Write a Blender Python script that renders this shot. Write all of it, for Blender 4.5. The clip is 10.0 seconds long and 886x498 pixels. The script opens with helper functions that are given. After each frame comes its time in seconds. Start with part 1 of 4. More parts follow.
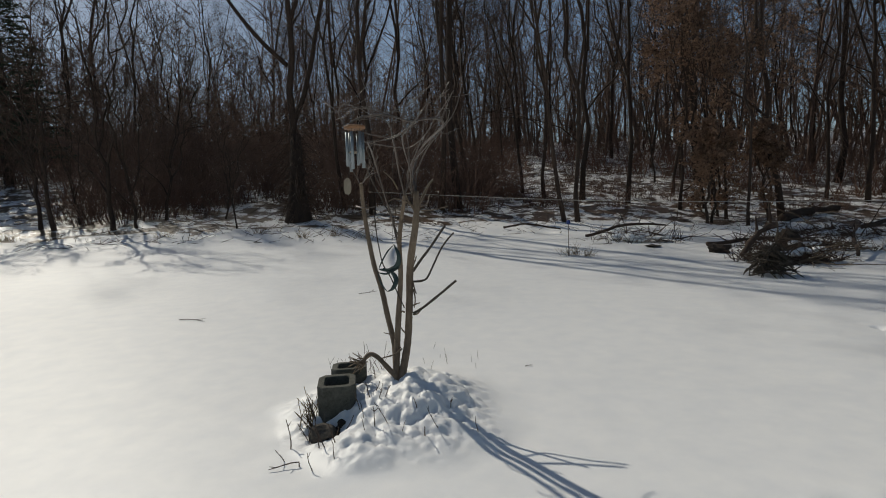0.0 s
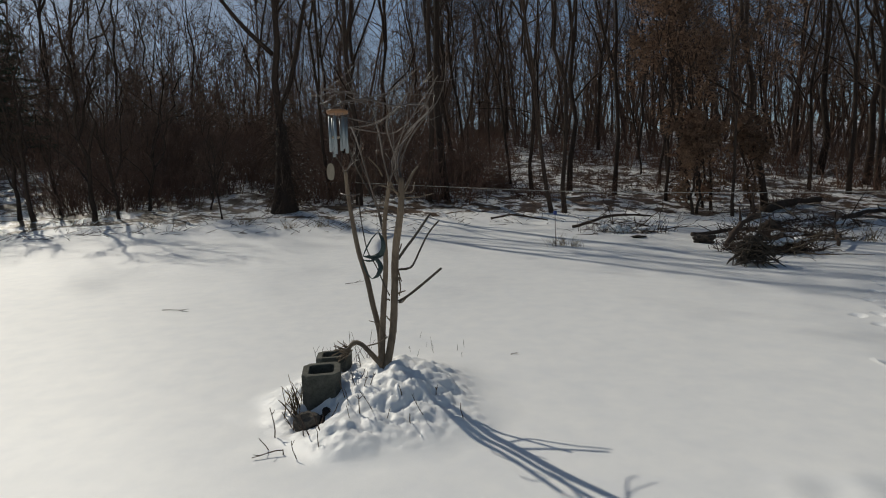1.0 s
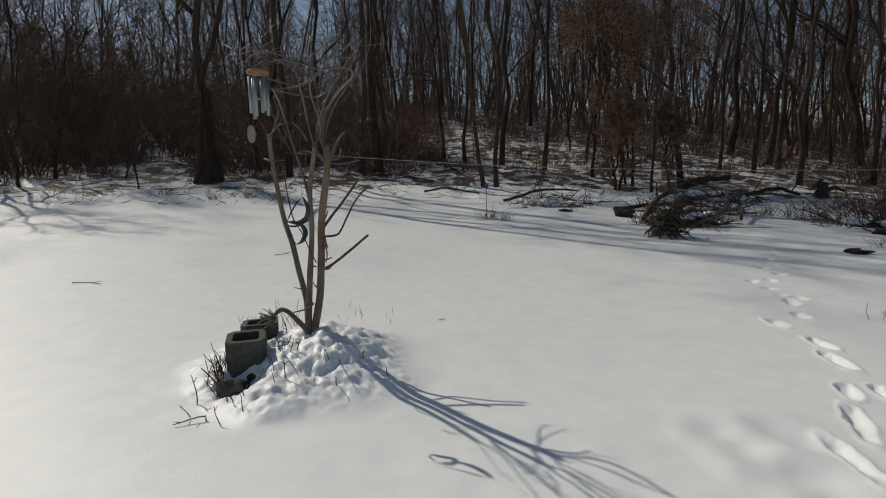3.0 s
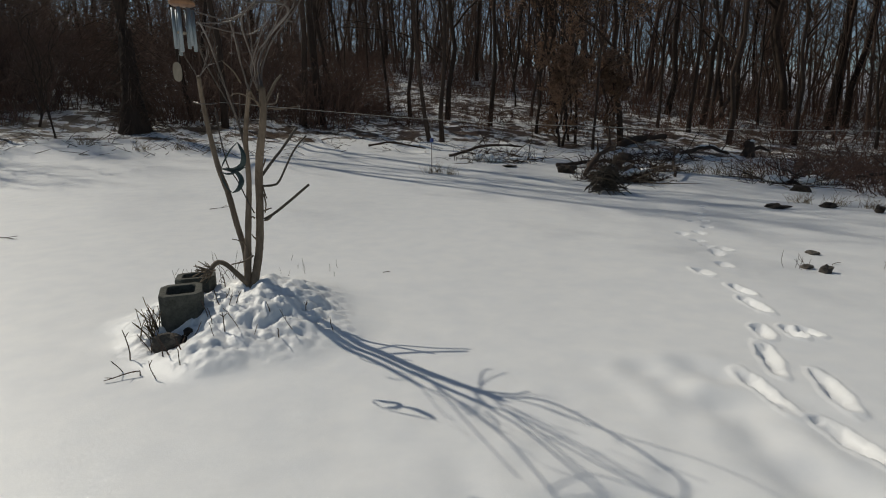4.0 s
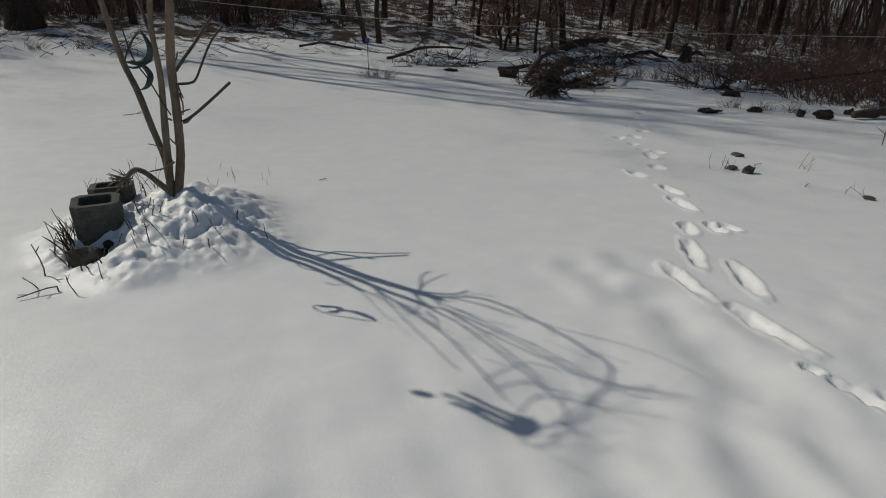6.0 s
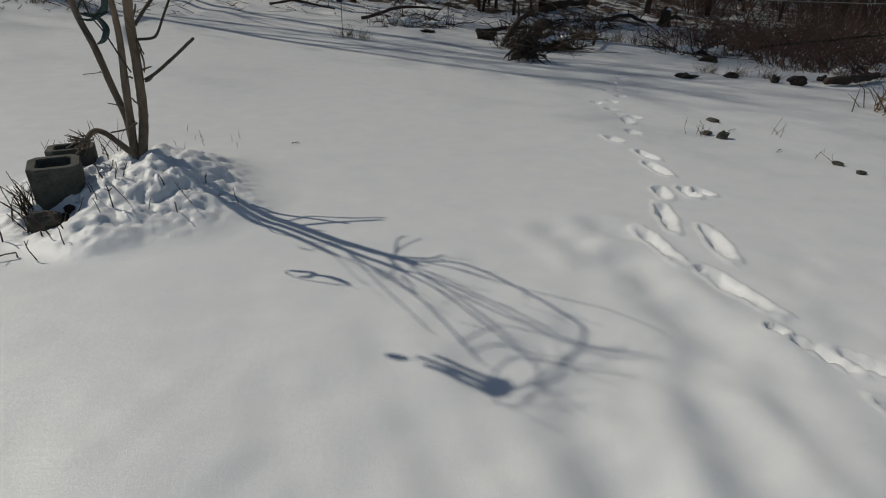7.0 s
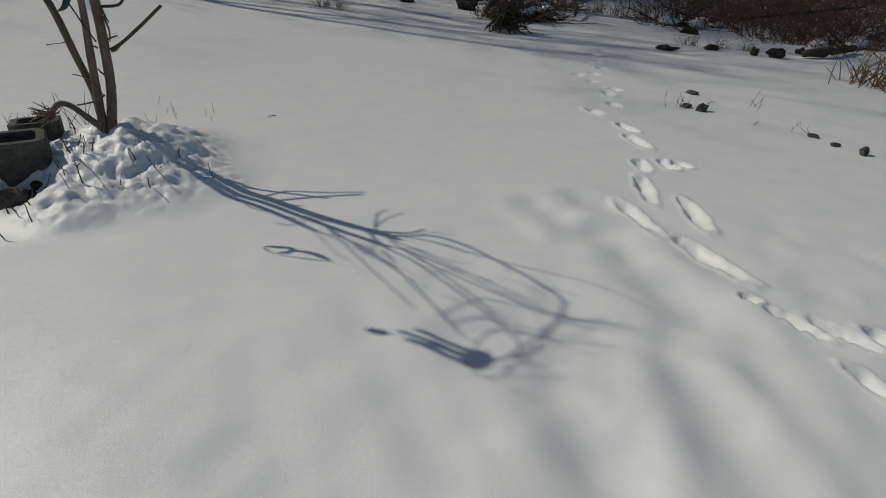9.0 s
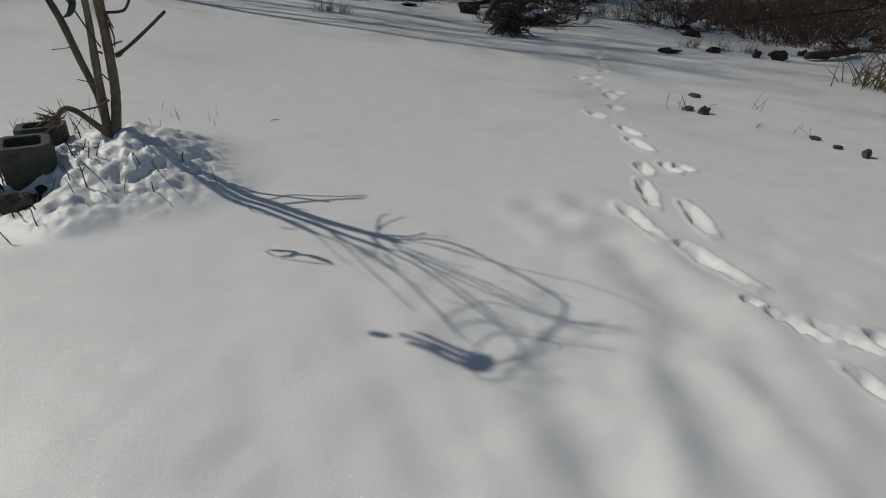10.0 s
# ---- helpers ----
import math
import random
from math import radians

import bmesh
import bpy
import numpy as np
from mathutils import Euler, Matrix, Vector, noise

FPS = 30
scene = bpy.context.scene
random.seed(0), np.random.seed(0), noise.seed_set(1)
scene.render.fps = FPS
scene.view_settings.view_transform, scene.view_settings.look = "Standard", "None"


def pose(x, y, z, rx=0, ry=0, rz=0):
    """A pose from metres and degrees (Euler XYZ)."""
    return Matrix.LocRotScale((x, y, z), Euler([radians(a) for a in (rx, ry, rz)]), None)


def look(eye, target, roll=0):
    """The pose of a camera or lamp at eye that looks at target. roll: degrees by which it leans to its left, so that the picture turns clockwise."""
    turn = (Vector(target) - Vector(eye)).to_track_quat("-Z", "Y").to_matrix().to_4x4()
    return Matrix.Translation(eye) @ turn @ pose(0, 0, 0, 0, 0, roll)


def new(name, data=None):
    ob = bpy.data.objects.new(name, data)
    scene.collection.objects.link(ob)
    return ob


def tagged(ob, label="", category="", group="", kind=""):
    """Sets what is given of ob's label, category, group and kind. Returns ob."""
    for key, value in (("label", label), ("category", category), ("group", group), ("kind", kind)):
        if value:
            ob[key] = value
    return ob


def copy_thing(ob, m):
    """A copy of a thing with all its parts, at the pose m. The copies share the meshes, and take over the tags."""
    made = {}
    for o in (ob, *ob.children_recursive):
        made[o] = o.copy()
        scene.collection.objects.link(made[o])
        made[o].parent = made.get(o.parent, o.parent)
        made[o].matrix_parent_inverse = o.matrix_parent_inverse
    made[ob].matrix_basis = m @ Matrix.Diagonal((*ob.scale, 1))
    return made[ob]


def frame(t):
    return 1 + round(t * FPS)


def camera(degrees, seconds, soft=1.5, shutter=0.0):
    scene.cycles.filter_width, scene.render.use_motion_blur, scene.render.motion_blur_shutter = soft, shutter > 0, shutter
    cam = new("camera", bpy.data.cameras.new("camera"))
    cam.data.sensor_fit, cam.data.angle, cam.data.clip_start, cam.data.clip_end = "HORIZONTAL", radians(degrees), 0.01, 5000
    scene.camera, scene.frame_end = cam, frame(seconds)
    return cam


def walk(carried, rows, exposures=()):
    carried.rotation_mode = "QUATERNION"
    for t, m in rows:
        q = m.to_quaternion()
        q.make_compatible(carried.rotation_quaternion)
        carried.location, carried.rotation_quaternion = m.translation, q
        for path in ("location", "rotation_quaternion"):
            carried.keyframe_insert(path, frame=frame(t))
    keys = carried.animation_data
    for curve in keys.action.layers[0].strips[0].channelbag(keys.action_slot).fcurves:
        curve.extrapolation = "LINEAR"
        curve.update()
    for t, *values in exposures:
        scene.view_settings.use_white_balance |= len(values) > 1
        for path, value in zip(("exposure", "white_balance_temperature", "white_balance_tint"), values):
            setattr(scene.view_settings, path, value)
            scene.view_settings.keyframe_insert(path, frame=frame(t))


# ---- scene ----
cam = camera(80.8, 10.0, soft=1.05)
PATH = [
    (0, (-0.000, 0.000, 1.030), (-0.000, 1.995, 0.893), -1.86),
    (0.5, (0.000, -0.003, 1.023), (0.009, 1.991, 0.876), -1.76),
    (1, (0.014, 0.010, 1.006), (0.059, 2.002, 0.836), -1.81),
    (1.5, (0.031, -0.005, 0.999), (0.158, 1.980, 0.788), -1.77),
    (2, (0.041, -0.022, 0.996), (0.238, 1.953, 0.751), -1.74),
    (3.5, (0.061, -0.055, 0.951), (0.429, 1.884, 0.625), -0.46),
    (4, (0.065, -0.045, 0.933), (0.550, 1.845, 0.496), -0.02),
    (4.5, (0.066, -0.042, 0.923), (0.638, 1.798, 0.388), 0.24),
    (5, (0.072, -0.036, 0.911), (0.681, 1.767, 0.296), 0.38),
    (5.5, (0.083, -0.029, 0.897), (0.718, 1.737, 0.207), 0.46),
    (7, (0.109, -0.013, 0.868), (0.832, 1.634, -0.006), 1.62),
    (7.5, (0.116, -0.013, 0.857), (0.868, 1.599, -0.057), 2.12),
    (8, (0.117, -0.013, 0.859), (0.881, 1.577, -0.083), 2.23),
    (8.5, (0.119, -0.012, 0.859), (0.886, 1.570, -0.095), 2.14),
    (9, (0.119, -0.011, 0.861), (0.888, 1.568, -0.096), 2.11),
    (9.5, (0.118, -0.014, 0.865), (0.880, 1.570, -0.089), 1.90),
    (10, (0.120, -0.018, 0.867), (0.881, 1.570, -0.081), 1.86),
]
walk(cam, [(t, look(eye, target, roll)) for t, eye, target, roll in PATH],
     [(0, 0.03, 6950, 6), (2, 0.03, 6950, 6), (3.5, 0.01, 6950, 6), (4.5, -0.1, 6950, 6), (5.5, -0.2, 6880, 6), (7, -0.32, 6830, 6), (10, -0.35, 6830, 6)])

# ---- light ----
SUN_AZ, SUN_EL = -40.5, 42.5
world = bpy.data.worlds.new("sky")
scene.world = world
world.use_nodes = True
wn = world.node_tree
sky = wn.nodes.new("ShaderNodeTexSky")
sky.sky_type = "NISHITA"
sky.sun_disc = False
sky.sun_elevation, sky.sun_rotation = radians(SUN_EL), radians(SUN_AZ)
sky.air_density, sky.dust_density, sky.ozone_density = 0.9, 0.45, 0.6
wn.links.new(sky.outputs[0], wn.nodes["Background"].inputs[0])
wn.nodes["Background"].inputs[1].default_value = 0.060
to_sun = Vector((math.sin(radians(SUN_AZ)) * math.cos(radians(SUN_EL)), math.cos(radians(SUN_AZ)) * math.cos(radians(SUN_EL)), math.sin(radians(SUN_EL))))
lamp = bpy.data.lights.new("sun", "SUN")
lamp.energy, lamp.angle, lamp.color = 2.5, radians(0.65), (1.0, 0.95, 0.88)
sun = new("sun", lamp)
sun.matrix_world = Matrix.Translation(to_sun * 60) @ to_sun.to_track_quat("Z", "Y").to_matrix().to_4x4()


# ---- materials ----
def material(name, rough=0.8, metal=0.0):
    """A material and its node tree, its shader and a noise that reads object coordinates."""
    m = bpy.data.materials.new(name)
    m.use_nodes = True
    nt = m.node_tree
    b = nt.nodes["Principled BSDF"]
    b.inputs["Roughness"].default_value, b.inputs["Metallic"].default_value = rough, metal
    return m, nt, b


def coords(nt, kind="Object", scale=(1, 1, 1)):
    tc, mp = nt.nodes.new("ShaderNodeTexCoord"), nt.nodes.new("ShaderNodeMapping")
    mp.inputs["Scale"].default_value = scale
    nt.links.new(tc.outputs[kind], mp.inputs[0])
    return mp.outputs[0]


def noise_tex(nt, vec, scale, detail=4.0, rough=0.55):
    n = nt.nodes.new("ShaderNodeTexNoise")
    n.inputs["Scale"].default_value, n.inputs["Detail"].default_value, n.inputs["Roughness"].default_value = scale, detail, rough
    nt.links.new(vec, n.inputs["Vector"])
    return n.outputs["Fac"]


def ramp(nt, fac, stops):
    r = nt.nodes.new("ShaderNodeValToRGB")
    while len(r.color_ramp.elements) < len(stops):
        r.color_ramp.elements.new(0.5)
    for e, (p, c) in zip(r.color_ramp.elements, stops):
        e.position, e.color = p, (*c, 1) if len(c) == 3 else c
    nt.links.new(fac, r.inputs[0])
    return r.outputs[0]


def mix(nt, fac, a, b, kind="MIX"):
    m = nt.nodes.new("ShaderNodeMix")
    m.data_type, m.blend_type = "RGBA", kind
    for sock, v in ((m.inputs[0], fac), (m.inputs[6], a), (m.inputs[7], b)):
        if isinstance(v, bpy.types.NodeSocket):
            nt.links.new(v, sock)
        else:
            sock.default_value = v if not isinstance(v, tuple) else (*v, 1)
    return m.outputs[2]


def bump(nt, b, height, strength, dist):
    n = nt.nodes.new("ShaderNodeBump")
    n.inputs["Strength"].default_value, n.inputs["Distance"].default_value = strength, dist
    nt.links.new(height, n.inputs["Height"])
    nt.links.new(n.outputs[0], b.inputs["Normal"])


def two_tone(name, dark, light, scale=8.0, rough=0.85, stretch=(1, 1, 1), strength=0.4, dist=0.01, metal=0.0, vary=0.35):
    """Grain at two sizes between two colours, with relief; each object a little lighter or darker."""
    m, nt, b = material(name, rough, metal)
    v = coords(nt, "Object", stretch)
    big, fine = noise_tex(nt, v, scale), noise_tex(nt, v, scale * 6, 6)
    c = mix(nt, 0.45, ramp(nt, big, [(0.32, dark), (0.68, light)]), ramp(nt, fine, [(0.3, dark), (0.7, light)]))
    info = nt.nodes.new("ShaderNodeObjectInfo")
    shade = ramp(nt, info.outputs["Random"], [(0, (1 - vary,) * 3), (1, (1 + 0.0,) * 3)])
    nt.links.new(mix(nt, 1.0, c, shade, "MULTIPLY"), b.inputs["Base Color"])
    bump(nt, b, fine, strength, dist)
    return m


def snow_material(name, litter):
    """Snow with a fine crust; litter: leaf mould and bare soil show through under the trees."""
    m, nt, b = material(name, 0.42)
    v = coords(nt, "Object")
    fine, mid, grain = noise_tex(nt, v, 55, 3), noise_tex(nt, v, 6, 4), noise_tex(nt, v, 330, 3, 0.7)
    c = ramp(nt, mid, [(0.3, (0.80, 0.81, 0.82)), (0.7, (0.88, 0.88, 0.87))])
    if litter:
        at = nt.nodes.new("ShaderNodeAttribute")
        at.attribute_name = "litter"
        patch = noise_tex(nt, v, 1.7, 8, 0.7)
        add = nt.nodes.new("ShaderNodeMath")
        add.operation = "ADD"
        nt.links.new(patch, add.inputs[0])
        nt.links.new(at.outputs["Fac"], add.inputs[1])
        mask = ramp(nt, add.outputs[0], [(0.98, (0, 0, 0)), (1.10, (1, 1, 1))])
        leaf = ramp(nt, noise_tex(nt, v, 28, 5, 0.7), [(0.3, (0.028, 0.017, 0.010)), (0.5, (0.09, 0.055, 0.032)), (0.72, (0.19, 0.125, 0.075))])
        c = mix(nt, mask, c, leaf)
    nt.links.new(c, b.inputs["Base Color"])
    # loose crystals: small facets that catch the sun
    cell = nt.nodes.new("ShaderNodeTexVoronoi")
    cell.inputs["Scale"].default_value = 520
    nt.links.new(v, cell.inputs["Vector"])
    geo = nt.nodes.new("ShaderNodeNewGeometry")
    tilt = nt.nodes.new("ShaderNodeVectorMath")
    tilt.operation = "MULTIPLY_ADD"
    tilt.inputs[1].default_value, tilt.inputs[2].default_value = (1.5, 1.5, 1.5), (-0.75, -0.75, -0.75)
    nt.links.new(cell.outputs["Color"], tilt.inputs[0])
    add_n = nt.nodes.new("ShaderNodeVectorMath")
    add_n.operation = "ADD"
    nt.links.new(tilt.outputs[0], add_n.inputs[0])
    nt.links.new(geo.outputs["Normal"], add_n.inputs[1])
    unit = nt.nodes.new("ShaderNodeVectorMath")
    unit.operation = "NORMALIZE"
    nt.links.new(add_n.outputs[0], unit.inputs[0])
    nt.links.new(unit.outputs[0], b.inputs["Coat Normal"])
    b.inputs["Coat Weight"].default_value, b.inputs["Coat Roughness"].default_value = 0.13, 0.20
    b.inputs["Specular IOR Level"].default_value = 0.35
    s = nt.nodes.new("ShaderNodeMath")
    s.operation = "ADD"
    nt.links.new(fine, s.inputs[0])
    nt.links.new(grain, s.inputs[1])
    bump(nt, b, s.outputs[0], 0.20, 0.005)
    return m


SNOW = snow_material("snow_ground", True)
BARK = two_tone("forest_bark", (0.026, 0.016, 0.011), (0.088, 0.056, 0.039), 5, 0.95, (1, 1, 0.22), 0.8, 0.02)
TWIG = two_tone("dark_twigs", (0.040, 0.024, 0.016), (0.120, 0.074, 0.051), 9, 0.9)
YARD_BARK = two_tone("smooth_grey_brown_bark", (0.085, 0.058, 0.038), (0.25, 0.190, 0.132), 14, 0.75, (1, 1, 0.3), 0.5, 0.006, vary=0.1)


# ---- small builders ----
class Shape:
    """Gathers vertices and faces for one mesh."""

    def __init__(self):
        self.v, self.f = [], []

    def tube(self, pts, radii, sides=6, cap=True):
        pts = [Vector(p) for p in pts]
        base, n = len(self.v), len(pts)
        ref = Vector((0.31, 0.95, 0.05))
        for i, p in enumerate(pts):
            d = (pts[min(i + 1, n - 1)] - pts[max(i - 1, 0)]).normalized()
            a = d.cross(ref)
            a = (a if a.length > 0.05 else d.cross(Vector((1, 0, 0)))).normalized()
            b = d.cross(a)
            for k in range(sides):
                w = 2 * math.pi * k / sides
                self.v.append(p + (a * math.cos(w) + b * math.sin(w)) * radii[i])
        for i in range(n - 1):
            for k in range(sides):
                q = base + i * sides
                self.f.append((q + k, q + (k + 1) % sides, q + sides + (k + 1) % sides, q + sides + k))
        if cap:
            self.f.append(tuple(range(base + sides - 1, base - 1, -1)))
            self.f.append(tuple(base + (n - 1) * sides + k for k in range(sides)))

    def leaf(self, p, d, up, length, width):
        d, s = d.normalized(), d.cross(up).normalized()
        q = len(self.v)
        self.v += [p, p + d * length * 0.5 + s * width / 2 + up * width * 0.2, p + d * length, p + d * length * 0.5 - s * width / 2 + up * width * 0.2]
        self.f += [(q, q + 1, q + 2), (q, q + 2, q + 3)]

    def mesh(self, name, mat, smooth=True):
        me = bpy.data.meshes.new(name)
        me.from_pydata([tuple(p) for p in self.v], [], self.f)
        me.materials.append(mat)
        me.polygons.foreach_set("use_smooth", [smooth] * len(me.polygons))
        me.update()
        return me


def part(name, shape, mat, parent=None, label="", smooth=True):
    """One mesh object, from a Shape, a bmesh or a mesh, under its thing or part."""
    if isinstance(shape, Shape):
        me = shape.mesh(name, mat, smooth)
    elif isinstance(shape, bmesh.types.BMesh):
        me = bpy.data.meshes.new(name)
        shape.to_mesh(me)
        shape.free()
        me.materials.append(mat)
        me.polygons.foreach_set("use_smooth", [smooth] * len(me.polygons))
    else:
        me = shape
    ob = new(name, me)
    ob.parent = parent
    if label:
        ob["label"] = label
    return ob


def curve_pts(ctrl, n):
    """A smooth line through control points: n points along it."""
    c = [Vector(p) for p in ctrl]
    if len(c) < 3:
        return [c[0].lerp(c[-1], i / (n - 1)) for i in range(n)]
    c = [c[0] * 2 - c[1], *c, c[-1] * 2 - c[-2]]
    out = []
    for i in range(n):
        u = i / (n - 1) * (len(c) - 3)
        k = min(int(u), len(c) - 4)
        t = u - k
        p0, p1, p2, p3 = c[k : k + 4]
        out.append(0.5 * (2 * p1 + (p2 - p0) * t + (2 * p0 - 5 * p1 + 4 * p2 - p3) * t * t + (3 * p1 - p0 - 3 * p2 + p3) * t ** 3))
    return out


# ---- ground ----
def soft_max(a, b, k):
    return 0.5 * (a + b + np.sqrt((a - b) ** 2 + k * k))


def hill(x, y):
    """Height of the smooth ground: a level yard that rises gently to the woods and then as a hillside."""
    r = -0.25 * x + 0.97 * y
    z = -0.131 - 0.011 * x + 0.007 * y + 0.055 * soft_max(r - 6.0, 0, 3.0) - 0.018
    z = z + 0.17 * soft_max(-0.1 * x + 0.97 * y - 15.0, 0, 4.0)
    top = 6.5 + 0.08 * soft_max(x, 0, 4.0)
    z = -soft_max(-z, -top, 0.6)
    return soft_max(z, -0.6, 0.1)


def woods(x, y):
    """How far a place lies behind the edge of the woods, in metres."""
    edge = 12.0 - 0.55 * soft_max(x - 4.5, 0, 2.0)
    return -0.25 * x + 0.97 * y - edge


rng = np.random.default_rng(7)
LATTICE = rng.random((256, 256))


def value_noise(x, y, scale, seed=0):
    """Smooth noise from -1 to 1."""
    u, v = x / scale + 31.7 * seed + 500, y / scale + 17.3 * seed + 500
    i, j = np.floor(u).astype(int), np.floor(v).astype(int)
    a, b = u - i, v - j
    a, b = a * a * (3 - 2 * a), b * b * (3 - 2 * b)
    g = lambda p, q: LATTICE[p % 256, q % 256]
    return 2 * ((g(i, j) * (1 - a) + g(i + 1, j) * a) * (1 - b) + (g(i, j + 1) * (1 - a) + g(i + 1, j + 1) * a) * b) - 1


def domes(x, y, scale, seed):
    """Rounded lumps packed side by side, 0 in the creases and 1 on top; about a third of the places stay empty."""
    u, v = x / scale + 7.1 * seed + 300, y / scale + 3.7 * seed + 300
    i, j = np.floor(u).astype(int), np.floor(v).astype(int)
    top = np.zeros(np.shape(u))
    for a in (-1, 0, 1):
        for b in (-1, 0, 1):
            p, q = i + a, j + b
            r1, r2, r3 = LATTICE[p % 256, q % 256], LATTICE[(p + 91) % 256, (q + 37) % 256], LATTICE[(p + 53) % 256, (q + 111) % 256]
            size = 0.30 + 0.55 * r3
            d = np.hypot(u - p - r1, v - q - r2) / size
            top = np.maximum(top, size / 0.85 * np.sqrt(np.clip(1 - d * d, 0, 1)))
    return top


# foot tracks: x, y, heading, length, width
TRACKS = [
    (1.82, 1.52, -104, 0.31, 0.085), (2.1, 1.45, -118, 0.32, 0.09), (1.83, 1.14, -95, 0.32, 0.1), (1.72, 0.87, -55, 0.07, 0.07),
    (1.75, 0.73, -82, 0.20, 0.045), (1.83, 0.63, -77, 0.18, 0.060), (1.68, 0.46, -97, 0.14, 0.065), (2.10, 1.76, -123, 0.34, 0.085),
    (2.35, 2.05, -120, 0.20, 0.085), (2.51, 2.01, -111, 0.18, 0.09), (2.59, 1.98, -94, 0.13, 0.09),
    (2.67, 2.42, -106, 0.28, 0.1), (2.83, 2.69, -99, 0.23, 0.1), (1.92, 0.57, -109, 0.1, 0.09),
]
TRACKS_FAR = [
    (2.91, 3.14, -96, 0.20, 0.11), (3.24, 3.29, -105, 0.19, 0.12), (3.5, 3.67, -120, 0.26, 0.11), (3.68, 3.77, -111, 0.17, 0.12),
    (3.62, 3.92, -108, 0.11, 0.11), (3.99, 4.47, -104, 0.16, 0.12), (3.78, 4.46, -113, 0.17, 0.11), (4.35, 5.0, -73, 0.11, 0.12),
    (4.49, 5.0, -95, 0.10, 0.12), (3.71, 4.14, -114, 0.15, 0.12), (4.27, 4.69, -98, 0.12, 0.13), (4.77, 5.41, -104, 0.14, 0.15),
    (5.1, 5.65, -102, 0.15, 0.17), (5.2, 5.87, -87, 0.09, 0.17),
]
# old half-filled ruts and dents
FURROWS = [
    [(1.62, 1.43), (1.52, 1.2), (1.47, 1.0), (1.33, 0.82), (1.19, 0.66)],
    [(1.55, 0.96), (1.5, 0.82), (1.43, 0.67), (1.4, 0.55)],
    [(1.2, 0.55), (1.13, 0.45), (1.07, 0.36)],
    [(1.48, 1.5), (1.52, 1.48)],
    [(1.48, 1.78), (1.5, 1.7)],
    [(1.7, 1.74), (1.74, 1.69)],
    [(0.8, 0.55), (0.8, 0.54)],
    [(0.85, 0.72), (0.85, 0.68)],
]
MOUND = (-0.36, 2.72)


